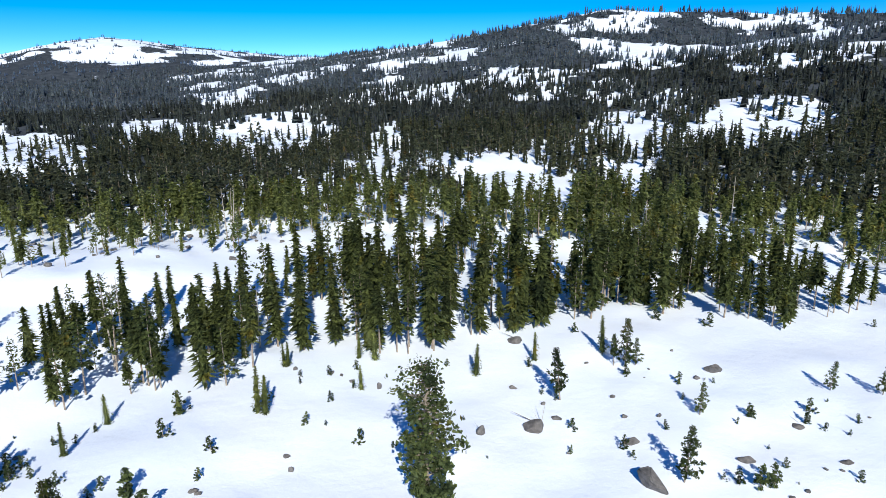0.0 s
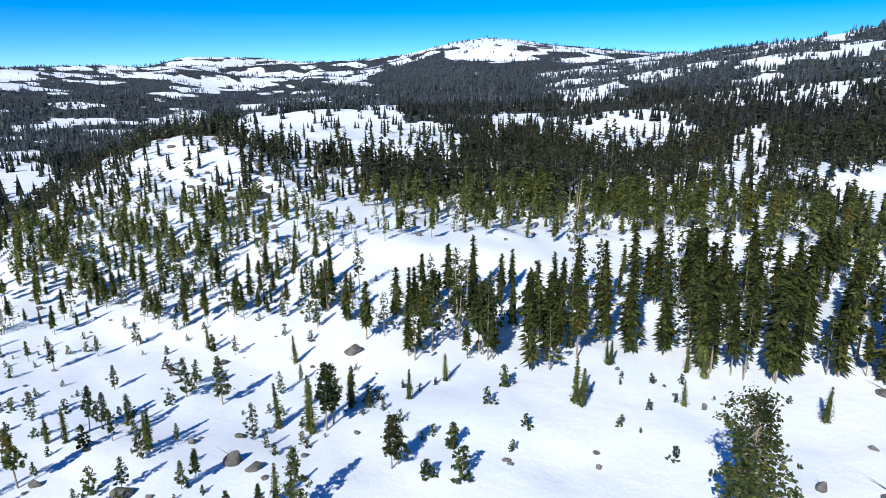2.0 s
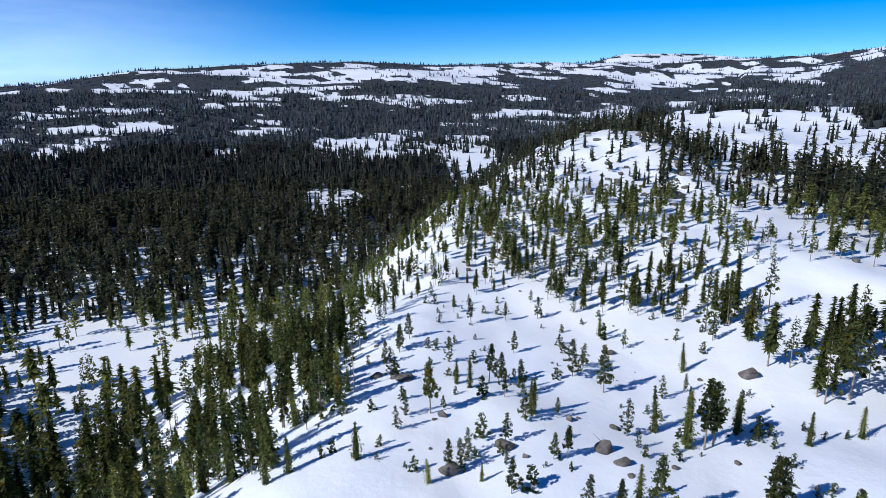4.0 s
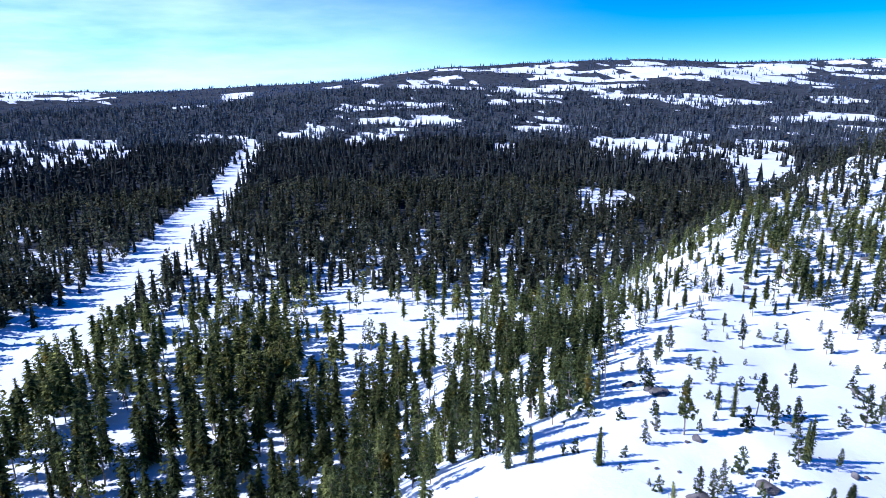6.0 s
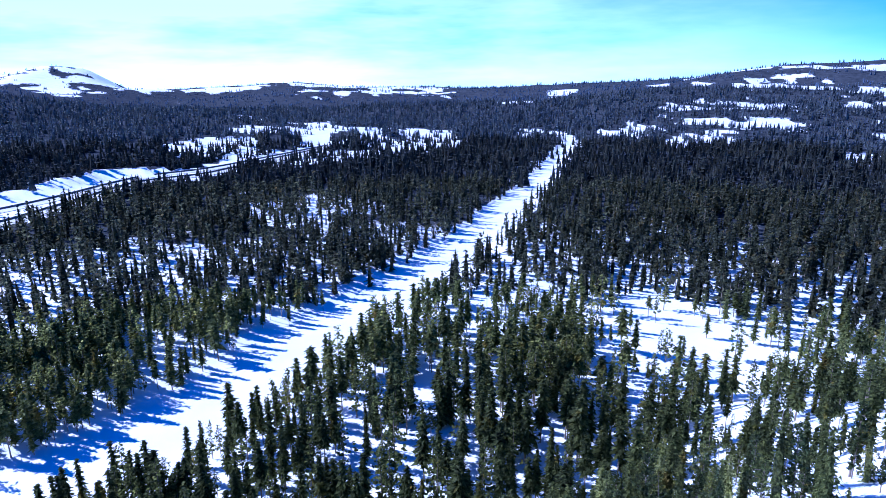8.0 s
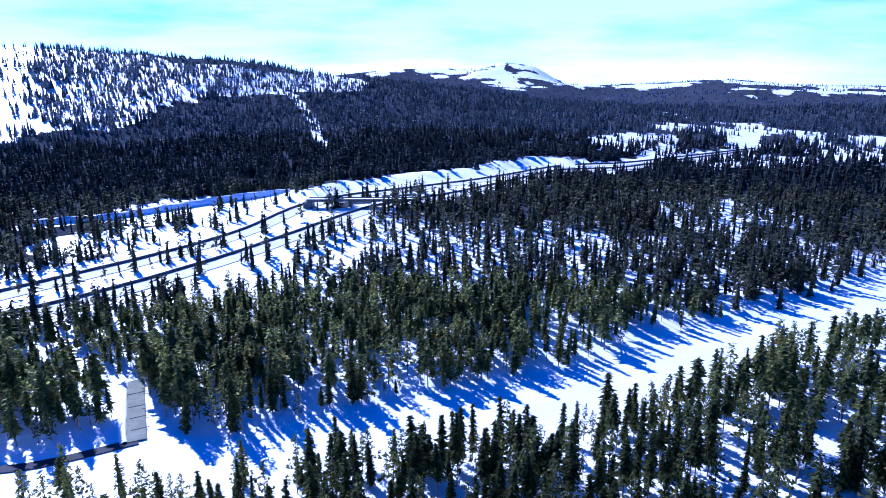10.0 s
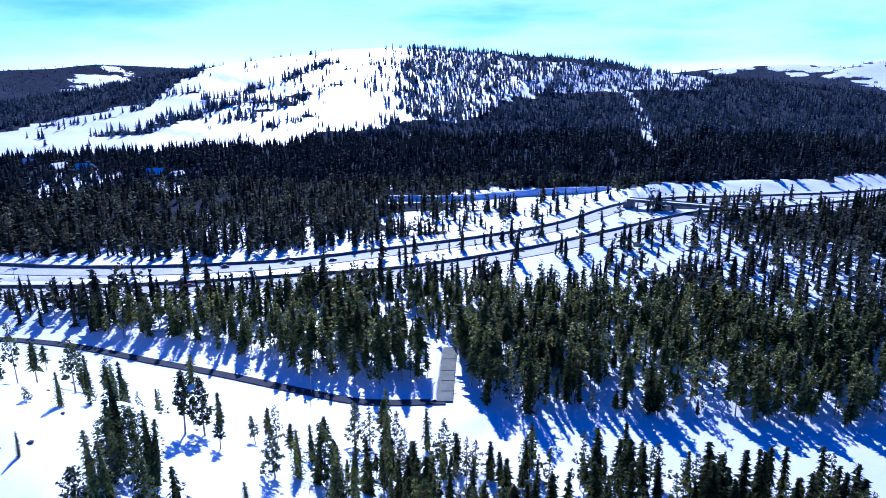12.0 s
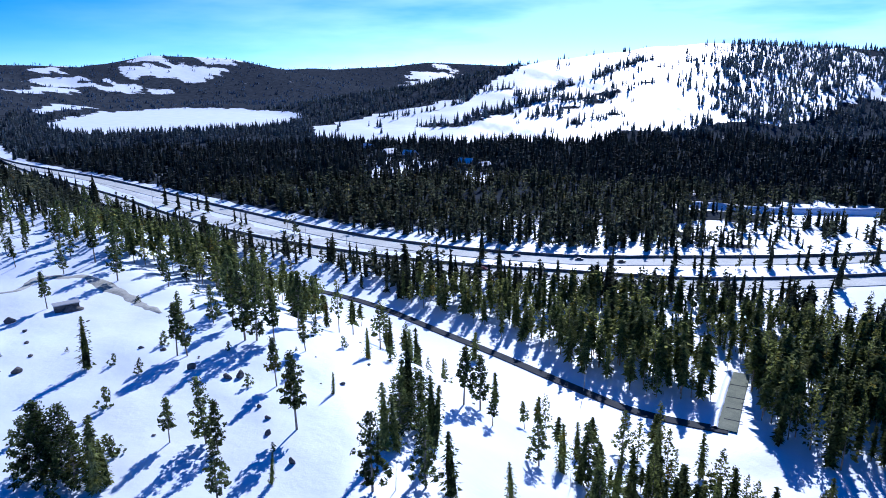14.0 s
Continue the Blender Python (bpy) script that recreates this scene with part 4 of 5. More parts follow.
SOUTH_PINES = [(227.8, 140, 12.6), (228.6, 141, 12.2), (239.1, 107, 13.4), (230.1, 107, 8.6), (227.1, 105, 12.7), (226.2, 102, 9.5), (226.7, 89, 10.1), (219.0, 104, 15.1), (220.5,
    121, 10.5), (217.7, 137, 9.2), (237.5, 194, 10.8), (212.1, 85, 13.9), (203.0, 131, 14.4), (201.4, 133, 13.7), (200.2, 127, 8.3), (197.1, 143, 7.9), (195.6, 117, 11.9), (187.9,
    173, 13.9), (206.8, 88, 12.5), (216.6, 205, 16.7), (222.9, 144, 17.3), (221.9, 143, 15.6), (220.4, 142, 12.6), (225.4, 160, 10.3), (223.8, 157, 14.7)]
BUSHY_PINES = [(239.9, 106, 14.1), (238.5, 105, 13.1), (237.7, 102, 10.8), (240.6, 109, 10.5), (209.2, 103, 11.5), (207.4, 108, 12.0)]
HILLTOP_FIRS = [(-14.5, 133, 8.8), (-8.4, 129, 6.8), (-2.9, 123, 7.4), (17.0, 112, 8.1), (33.4, 115, 6.8), (8.0, 118, 5.4), (14.6, 132, 5.9), (29.9, 123, 6.5), (8.1, 132, 6.3),
    (6.6, 131, 7.4), (56.9, 108, 7.9), (45.7, 110, 9.3), (42.9, 118, 6.7), (39.0, 114, 7.4)]
WEST_FIRS = [(57.1, 108, 7.3), (42.9, 106, 11.0), (38.9, 116, 7.0), (17.6, 113, 9.8), (43.8, 138, 7.0), (64.3, 120, 5.3), (63.0, 118, 7.3), (58.3, 120, 5.3), (51.2, 153, 5.6),
    (74.2, 93, 7.0), (67.1, 86, 4.5), (61.8, 87, 3.5), (46.6, 85, 6.9), (24.3, 118, 5.1), (14.9, 132, 5.6)]
SOUTH_FIRS = [(235.5, 144, 11.8), (236.2, 100, 12.2), (212.0, 139, 7.9), (208.0, 157, 9.8), (208.9, 109, 13.5), (210.7, 103, 6.8), (206.0, 102, 12.0), (206.7, 93, 9.3), (204.2, 88,
    11.9), (193.4, 120, 11.5), (192.0, 139, 10.1), (198.2, 96, 7.6), (221.7, 90, 5.4), (215.4, 117, 4.9), (184.7, 165, 16.6), (180.8, 172, 14.7), (236.4, 99, 13.6), (235.4, 100, 8.3), (210.7, 97, 12.5), (208.3, 112, 17.3), (206.1, 104, 13.1), (209.6, 97, 10.8), (207.0, 122, 8.8)]
HILLTOP_SAPLINGS = [(-18.9, 160, 3.6), (-23.3, 160, 3.9), (-11.9, 144, 2.7), (-27.4, 115, 2.3), (-17.9, 96, 1.6), (-35.1, 121, 1.9), (-28.8, 94, 4.1), (-29.9, 95, 3.8), (-30.6,
    101, 1.9), (-25.8, 94, 1.4), (-36.0, 103, 2.0), (-31.7, 97, 0.6), (-35.0, 177, 2.1), (24.2, 118, 4.8), (25.8, 110, 3.7), (29.3, 96, 4.7), (8.8, 119, 2.0), (34.3, 106, 2.6),
    (36.3, 116, 2.7), (29.3, 96, 5.0), (28.3, 87, 5.7), (50.8, 151, 4.5), (32.2, 99, 2.0), (31.7, 87, 3.6)]
WEST_SAPLINGS = [(70.0, 124, 3.9), (61.8, 113, 4.7), (72.5, 109, 2.7), (56.8, 85, 4.4), (62.0, 99, 4.8), (62.4, 93, 2.1), (53.1, 91, 1.6), (46.4, 99, 2.5), (32.1, 88, 3.2), (35.9,
    111, 2.2), (67.2, 169, 2.6), (66.0, 162, 1.8), (64.1, 159, 1.6), (60.5, 163, 2.7), (56.4, 157, 1.3), (52.8, 161, 1.9)]
SOUTH_SAPLINGS = [(234.5, 125, 4.3), (234.5, 107, 3.6), (209.9, 143, 4.2), (214.1, 142, 3.2), (224.4, 139, 2.4)]
ROCKS_AHEAD = [(-8.8, 103, 4.9, 1.8), (-20.2, 89, 6.3, 4.0), (-24.0, 131, 3.8, 1.9), (-6.5, 117, 1.7, 1.2), (-3.5, 100, 2.1, 2.0), (-17.7, 100, 2.9, 1.5), (-27.5, 100, 3.0, 1.3),
    (-34.8, 107, 2.2, 0.9), (-31.1, 115, 2.7, 0.5), (-16.9, 108, 1.3, 1.0), (-19.9, 109, 1.0, 0.9), (15.1, 93, 1.0, 1.7), (23.6, 91, 1.3, 0.8), (-9.4, 111, 1.2, 0.7), (-11.9, 96,
    0.7, 0.4), (-6.7, 139, 4.4, 1.3), (-20.5, 138, 0.9, 0.6), (-33.4, 103, 0.9, 0.5), (-34.6, 104, 0.9, 0.5), (6.3, 118, 1.3, 2.1), (-10.7, 106, 2.0, 0.7)]
ROCKS_LEFT = [(38.5, 139, 4.5, 2.8), (65.6, 106, 2.0, 2.2), (59.7, 96, 3.9, 2.2), (64.9, 89, 4.0, 2.4), (69.0, 122, 5.1, 1.1), (71.9, 125, 3.2, 1.2), (70.2, 123, 2.2, 1.3), (50.0,
    98, 4.0, 2.5), (48.3, 95, 3.3, 1.6), (54.2, 144, 3.6, 1.3), (50.2, 143, 3.3, 1.3), (53.5, 108, 1.5, 1.9), (49.4, 108, 2.0, 1.3), (57.5, 93, 1.4, 0.9), (24.0, 92, 1.3, 1.1),
    (23.8, 92, 1.1, 0.9), (62.9, 155, 1.4, 0.9), (65.1, 139, 0.7, 0.8)]
KNOB_SLABS = [(46.6, 316, 11, 5), (45.6, 305, 9, 4), (47.3, 301, 6, 3), (51.2, 383, 5, 2.5), (44.9, 325, 6, 2), (59.4, 414, 5, 2), (52.3, 421, 7, 2.2), (56.9, 294, 5, 2), (53.1, 459, 6, 2.0), (49.6, 401, 6, 2.2)]
ROCKS_SOUTH = [(235.8, 190, 5.9, 2.6), (221.5, 109, 1.3, 1.3), (221.6, 104, 1.5, 1.2), (222.2, 113, 0.9, 1.3), (219.6, 94, 1.3, 2.2), (227.6, 133, 2.1, 2.3), (224.6, 126, 2.3,
    2.0), (223.6, 126, 1.7, 2.2), (214.5, 122, 1.4, 0.7), (240.0, 190, 2.9, 2.6), (231.3, 148, 1.3, 1.0), (229.6, 145, 1.8, 0.8), (240.2, 151, 2.4, 1.7), (239.2, 169, 1.5, 0.7)]

b, d, tall = HILLTOP_PINES.pop(0)
p = far_point(b, d)
plant("tall_pine", p.x, p.y, tall, [GIANT_CROWN], PINE_TRUNKS[:1], "tall full-crowned green pine alone on the open snowy hilltop", "pine tree", "scattered pines", 0.5)
for places, where in ((HILLTOP_PINES, "on the open snowy hilltop"), (WEST_PINES, "among boulders on the snowy slope"), (SOUTH_PINES, "above the old road")):
    stand(places, "pine_tree", FULL_PINE_CROWNS, PINE_TRUNKS, "green open-branched pine standing " + where, "pine tree", "scattered pines")
stand(BUSHY_PINES, "bushy_pine", BUSHY_CROWNS, PINE_TRUNKS, "broad dark bushy pine branched to the ground above the old road", "pine tree", "scattered pines")
for places, where in ((HILLTOP_FIRS, "on the open snowy hilltop"), (WEST_FIRS, "among boulders on the snowy slope"), (SOUTH_FIRS, "above the old road")):
    stand(places, "fir_tree", FIR_CROWNS, FIR_TRUNKS, "dark green narrow fir standing " + where, "fir tree", "scattered firs")
for places, where in ((HILLTOP_SAPLINGS, "on the open hilltop"), (WEST_SAPLINGS, "on the snowy slope"), (SOUTH_SAPLINGS, "above the old road")):
    stand(places, "young_pine", SAPLING_CROWNS, SAPLING_TRUNKS, "small bushy young pine poking through snow " + where, "young tree", "young pines", 5.0)
# young pines and small rocks strewn between
for k in range(150):
    b, d = one_rng.uniform(36, 80), one_rng.uniform(86, 185)
    if k % 3 == 0:
        b, d = one_rng.uniform(-36, 34), one_rng.uniform(92, 128)
    p = far_point(b, d)
    if float(height(p.x, p.y)) < 40:
        continue
    plant("young_pine", p.x, p.y, one_rng.uniform(0.7, 3.2), SAPLING_CROWNS, SAPLING_TRUNKS, "small bushy young pine poking through snow", "young tree", "young pines", 6.0)
for k in range(30):
    p = far_point(one_rng.uniform(200, 243), one_rng.uniform(92, 195))
    plant("young_pine", p.x, p.y, one_rng.uniform(1.0, 4.5), SAPLING_CROWNS, SAPLING_TRUNKS, "small young pine on the snow above the road", "young tree", "young pines", 5.0)
for k in range(34):
    p = far_point(one_rng.uniform(36, 74), one_rng.uniform(88, 175))
    if float(height(p.x, p.y)) > 44:
        plant("pine_tree", p.x, p.y, one_rng.uniform(3.5, 8.0), PINE_CROWNS, PINE_TRUNKS, "green open-branched pine standing among boulders on the snowy slope", "pine tree", "scattered pines")
for k in range(46):
    b = one_rng.uniform(221, 243)
    p = far_point(b, one_rng.uniform(165 + 3.2 * (b - 219), 215 + 4.5 * (b - 219)))
    plant("pine_tree", p.x, p.y, one_rng.uniform(7, 17), PINE_CROWNS, PINE_TRUNKS, "tall slender pine with a bare lower trunk near the muddy track", "pine tree", "scattered pines")
for k in range(7):
    p = far_point(one_rng.uniform(218, 228), one_rng.uniform(148, 200))
    plant("pine_tree", p.x, p.y, one_rng.uniform(9, 16), FULL_PINE_CROWNS, PINE_TRUNKS, "green open-branched pine standing above the old road", "pine tree", "scattered pines")
for n, k in enumerate(single):
    if n % 3:
        plant("forest_fir", near_x[k], near_y[k], near_tall[k], FIR_CROWNS, FIR_TRUNKS, "tall dark green fir in the snowy forest", "fir tree", "forest firs")
    else:
        plant("forest_pine", near_x[k], near_y[k], near_tall[k], PINE_CROWNS, PINE_TRUNKS, "tall slender pine in the snowy forest", "pine tree", "forest pines")


# ---- boulders ----
def boulder_mesh(seed, fine=True):
    """An angular block of granite: a hull of random points with worn edges and small pits."""
    rng = np.random.default_rng(seed + 40)
    bm = bmesh.new()
    for k in range(16):
        q = rng.normal(0, 1, 3)
        q = q / np.linalg.norm(q) * rng.uniform(0.42, 0.56)
        bm.verts.new(q)
    r = bmesh.ops.convex_hull(bm, input=bm.verts[:])
    bmesh.ops.delete(bm, geom=list({g for g in r["geom_interior"] + r["geom_unused"] if isinstance(g, bmesh.types.BMVert)}), context="VERTS")
    bmesh.ops.bevel(bm, geom=bm.edges[:], offset=0.035, segments=2 if fine else 1, affect="EDGES")
    bmesh.ops.triangulate(bm, faces=bm.faces[:])
    bmesh.ops.subdivide_edges(bm, edges=[e for e in bm.edges if fine and e.calc_length() > 0.2], cuts=2, use_grid_fill=True)
    off = Vector((seed * 7.3, seed * 3.1, 0))
    for v in bm.verts:
        v.co *= 1 + noise.noise(v.co * 5.5 + off) * 0.05
        v.co.z += 0.14
    bmesh.ops.triangulate(bm, faces=bm.faces[:])
    me = bpy.data.meshes.new("boulder")
    bm.to_mesh(me)
    bm.free()
    me.materials.append(GRANITE)
    return me


BOULDERS = [boulder_mesh(k) for k in range(6)]
SMALL_STONES = [boulder_mesh(k + 6, False) for k in range(6)]
for places, where in ((KNOB_SLABS, "the wooded granite knob"), (ROCKS_AHEAD, "the open hilltop"), (ROCKS_LEFT, "the snowy slope"), (ROCKS_SOUTH, "the roadside slope")):
    for b, d, w, h in places:
        p = far_point(b, d)
        ob = new("boulder", BOULDERS[one_rng.integers(6)])
        ob.matrix_world = pose(p.x, p.y, float(height(p.x, p.y)), 0, 0, b + one_rng.uniform(-15, 15)) @ Matrix.Diagonal((w, w * one_rng.uniform(0.6, 0.9), max(h, 0.5) * 1.2, 1))
        tagged(ob, "grey granite boulder half buried in snow on " + where, "boulder", "granite boulders")


STONES = [(one_rng.uniform(36, 78), one_rng.uniform(88, 185)) for k in range(46)] + [(one_rng.uniform(-36, 30), one_rng.uniform(88, 135)) for k in range(16)]
STONES += [(one_rng.uniform(44, 64), one_rng.uniform(190, 470)) for k in range(90)] + [(one_rng.uniform(14, 38), one_rng.uniform(205, 255)) for k in range(26)]
STONES += [(one_rng.uniform(202, 243), one_rng.uniform(92, 190)) for k in range(34)]
for b, d in STONES:
    p = far_point(b, d)
    w = one_rng.uniform(0.5, 1.6) * ((2.2 if d < 280 else 3.4) if d > 195 and b < 90 else 1)
    ob = new("boulder", SMALL_STONES[one_rng.integers(6)])
    ob.matrix_world = pose(p.x, p.y, float(height(p.x, p.y)), 0, 0, one_rng.uniform(0, 360)) @ Matrix.Diagonal((w, w * 0.8, w * one_rng.uniform(0.4, 0.8), 1))
    tagged(ob, "small dark granite rock showing through the snow", "boulder", "granite boulders")


# ---- roads ----
def along(line, steps=8):
    pts = [Vector((*p, 0)) for p in line]
    out = []
    for k in range(len(pts) - 1):
        p0, p1, p2, p3 = pts[max(k - 1, 0)], pts[k], pts[k + 1], pts[min(k + 2, len(pts) - 1)]
        for s in range(steps):
            t = s / steps
            out.append(0.5 * (2 * p1 + (p2 - p0) * t + (2 * p0 - 5 * p1 + 4 * p2 - p3) * t * t + (3 * p1 - p0 - 3 * p2 + p3) * t ** 3))
    return out + [pts[-1]]


def strip(name, line, section, mat, label, category, wobble=0.0, seed=0):
    """A band along a line in plan; section: (sideways, height) from its left to its right."""
    pts = along(line)
    v, f, n = [], [], len(section)
    for k, p in enumerate(pts):
        d = (pts[min(k + 1, len(pts) - 1)] - pts[max(k - 1, 0)]).normalized()
        side = Vector((d.y, -d.x, 0))
        for c, (s, z) in enumerate(section):
            q = p + side * s
            push = wobble * (noise.noise(Vector((q.x * 0.12, q.y * 0.12, seed + c * 3.0))))
            v.append((q.x + side.x * push, q.y + side.y * push, z + push * 0.5 * (0 < c < n - 1)))
        if k:
            b = (k - 1) * n
            for c in range(n - 1):
                f += [(b + c, b + c + 1, b + c + n + 1), (b + c, b + c + n + 1, b + c + n)]
    return tagged(new(name, mesh_of(name, v, f, [mat], flat=wobble == 0)), label, category, kind="structure")


def road_section(half, z):
    return [(-half, z - 0.6), (-half, z), (half, z), (half, z - 0.6)]


def road_wall(z):
    """A ploughed snow wall along the far edge of a carriageway."""
    return [(-2.0, z - 0.5), (-1.1, z + 1.2), (-0.3, z + 1.6), (0.3, z + 1.4), (0.9, z - 0.5)]


strip("road_near", HIGHWAY_NEAR, [(1.0, 5.9), (1.0, 6.35), (14.0, 6.35), (14.0, 5.9)], ASPHALT, "pale salted highway carriageway cleared of snow", "road")
strip("road_far", HIGHWAY_FAR, [(1.0, 5.9), (1.0, 6.35), (14.0, 6.35), (14.0, 5.9)], ASPHALT, "pale salted far highway carriageway cleared of snow", "road")
strip("snow_wall_near", HIGHWAY_NEAR, road_wall(6.2), DIRTY_SHADED_SNOW, "dark ploughed snow wall along the highway, dirt and shade in its colour", "snowbank", 0.8, 1)
strip("snow_wall_far", HIGHWAY_FAR, road_wall(6.2), DIRTY_SHADED_SNOW, "dark ploughed snow wall along the far carriageway, dirt and shade in its colour", "snowbank", 0.8, 2)
strip("snow_bank_frontage", FRONTAGE, [(-4.5, 3.0), (-2.8, 7.6), (-1.8, 8.0), (0.0, 6.0), (0.4, 3.0)], SNOW, "shaded snow bank along a narrow road in the trees", "snowbank", 1.6, 13)
strip("old_road", OLD_ROAD, road_section(1.9, 3.35), DARK_ASPHALT, "narrow dark road ploughed through deep snow", "road")
strip("spur_road", SPUR, road_section(2.8, 3.5), PALE_CONCRETE, "bare grey concrete spur road off the old road", "road")
strip("spur_bank", SPUR, [(-5.6, 2.6), (-4.4, 3.6), (-3.5, 4.0), (-2.9, 3.8), (-2.6, 3.0)], SNOW, "white snowbank beside the bare spur road", "snowbank", 0.6, 5)


def box_mesh(name, sx, sy, sz, mat, bevel=0.0, z0=0.0):
    bm = bmesh.new()
    bmesh.ops.create_cube(bm, size=1, matrix=Matrix.Translation((0, 0, z0 + sz / 2)) @ Matrix.Diagonal((sx, sy, sz, 1)))
    if bevel:
        bmesh.ops.bevel(bm, geom=bm.edges[:], offset=bevel, segments=2, affect="EDGES")
    me = bpy.data.meshes.new(name)
    bm.to_mesh(me)
    bm.free()
    me.materials.append(mat)
    return me


# dark expansion joints across the spur
joint_mesh = box_mesh("joint", 5.4, 0.4, 0.06, DARK_ASPHALT)
spur = bpy.data.objects["spur_road"]
for k, d in enumerate((205, 213, 221, 231)):
    p = far_point(178.7, d)
    part("joint", joint_mesh, spur, at=pose(p.x, p.y, 3.5, 0, 0, 178.7))


HUT_PLACE = (236.2, 191)


# ---- muddy track on the hilltop ----
TRACK = line_xy([(241, 216), (239.3, 213), (238.1, 220), (237.2, 226), (236.2, 219), (235, 217), (233.9, 210), (232.8, 202), (231.6, 193), (230.5, 182), (229.5, 172)])


def draped(name, line, half, mat, label, category):
    pts = along(line, 10)
    v, f = [], []
    for k, p in enumerate(pts):
        d = (pts[min(k + 1, len(pts) - 1)] - pts[max(k - 1, 0)]).normalized()
        w = half * (0.7 + 0.6 * noise.noise(p * 0.11)) * min(1, 0.2 + 4 * k / len(pts), 0.2 + 4 * (len(pts) - 1 - k) / len(pts))
        for s in (-1, -0.4, 0.4, 1):
            q = p + Vector((d.y, -d.x, 0)) * s * w
            v.append((q.x, q.y, float(height(q.x, q.y)) + (0.18 if abs(s) < 1 else -0.1)))
        if k:
            b = (k - 1) * 4
            for c in range(3):
                f += [(b + c, b + c + 1, b + c + 5), (b + c, b + c + 5, b + c + 4)]
    return tagged(new(name, mesh_of(name, v, f, [mat], flat=False)), label, category, kind="structure")


draped("packed_median", MEDIAN, 11.0, SALTED_SNOW, "grey salted snow packed flat between the carriageways", "median")
draped("dirt_track", TRACK, 4.0, GRAVEL, "muddy half-thawed track across the snowy hilltop", "track")


# ---- overpass ----
def overpass():
    a, b = far_point(163.1, 520), far_point(153.6, 508)
    mid, run = (a + b) / 2, (b - a)
    root = new("overpass")
    root.matrix_world = pose(mid.x, mid.y, 6.0, 0, 0, math.degrees(math.atan2(run.y, run.x)))
    n = run.length
    part("deck", box_mesh("deck", n, 9.0, 1.1, CONCRETE, 0.08, 5.4), root)
    for s in (-1, 1):
        part("parapet", box_mesh("parapet", n, 0.35, 1.0, CONCRETE, 0.04, 6.5), root, at=pose(0, s * 4.3, 0))
    part("snow_cover", box_mesh("snow_cover", n * 0.99, 7.6, 0.25, SNOW, 0.05, 6.5), root, "snow lying on the deck")
    for k in (-0.32, -0.1, 0.12, 0.34):
        part("pier", box_mesh("pier", 1.1, 6.0, 5.5, CONCRETE, 0.1, -0.3), root, at=pose(k * n, 0, 0))
    for s in (-1, 1):
        part("abutment", box_mesh("abutment", 7.0, 10.0, 5.6, CONCRETE, 0.2, -0.4), root, at=pose(s * n * 0.49, 0, 0))
    return tagged(root, "grey concrete overpass with snow on its deck above the highway", "bridge")


overpass()


# ---- cars ----
def car_body(paint):
    bm = bmesh.new()
    bmesh.ops.create_cube(bm, size=1, matrix=Matrix.Translation((0, 0, 0.62)) @ Matrix.Diagonal((4.6, 1.8, 0.62, 1)))
    r = bmesh.ops.create_cube(bm, size=1, matrix=Matrix.Translation((-0.2, 0, 1.2)) @ Matrix.Diagonal((2.6, 1.6, 0.56, 1)))
    for v in r["verts"]:
        if v.co.z > 1.3:
            v.co.x = v.co.x * 0.72 - 0.05
            v.co.y *= 0.86
    bmesh.ops.bevel(bm, geom=bm.edges[:], offset=0.09, segments=2, affect="EDGES")
    me = bpy.data.meshes.new("car_body")
    bm.to_mesh(me)
    bm.free()
    me.materials.append(paint)
    return me


def wheel_mesh(name, radius, width, mat):
    bm = bmesh.new()
    bmesh.ops.create_cone(bm, cap_ends=True, segments=14, radius1=radius, radius2=radius, depth=width, matrix=Matrix.Rotation(math.pi / 2, 4, "X"))
    me = bpy.data.meshes.new(name)
    bm.to_mesh(me)
    bm.free()
    me.materials.append(mat)
    return me


TYRE, RIM = wheel_mesh("tyre", 0.34, 0.22, RUBBER), wheel_mesh("rim", 0.2, 0.24, STEEL)
SCREEN, SIDE_GLASS = box_mesh("windscreen", 0.06, 1.3, 0.42, GLASS, 0.01), box_mesh("side_window", 1.8, 0.05, 0.34, GLASS, 0.01)


def car(line, place, side, paint, colour):
    pts = along(line)
    k = int(place * (len(pts) - 2))
    d = (pts[k + 1] - pts[k]).normalized()
    p = pts[k] + Vector((d.y, -d.x, 0)) * side
    root = new("car")
    root.matrix_world = pose(p.x, p.y, 6.36, 0, 0, math.degrees(math.atan2(d.y, d.x)))
    part("body", car_body(paint), root)
    for x, tilt in ((1.0, -35), (-1.42, 30)):
        part("windscreen", SCREEN, root, "dark glass", pose(x, 0, 0.98, 0, tilt, 0))
    for y in (-0.78, 0.78):
        part("side_window", SIDE_GLASS, root, "dark glass", pose(-0.2, y, 1.03, math.copysign(12, y), 0, 0))
    for x in (-1.4, 1.4):
        for y in (-0.84, 0.84):
            w = part("wheel", TYRE, root, at=pose(x, y, 0.34))
            part("rim", RIM, w)
    return tagged(root, colour + " car on the salted highway", "car", "cars on the highway")


for line, place, side, paint, colour in ((HIGHWAY_FAR, 0.315, 5, 0, "black"), (HIGHWAY_FAR, 0.345, 5.5, 1, "dark grey"), (HIGHWAY_FAR, 0.37, 9, 0, "black"),
                                         (HIGHWAY_NEAR, 0.36, 5, 2, "dark red"), (HIGHWAY_NEAR, 0.39, 9, 1, "dark grey"), (HIGHWAY_FAR, 0.64, 6, 0, "black"), (HIGHWAY_NEAR, 0.76, 6, 3, "silver")):
    car(line, place, side, CAR_PAINTS[paint], colour)


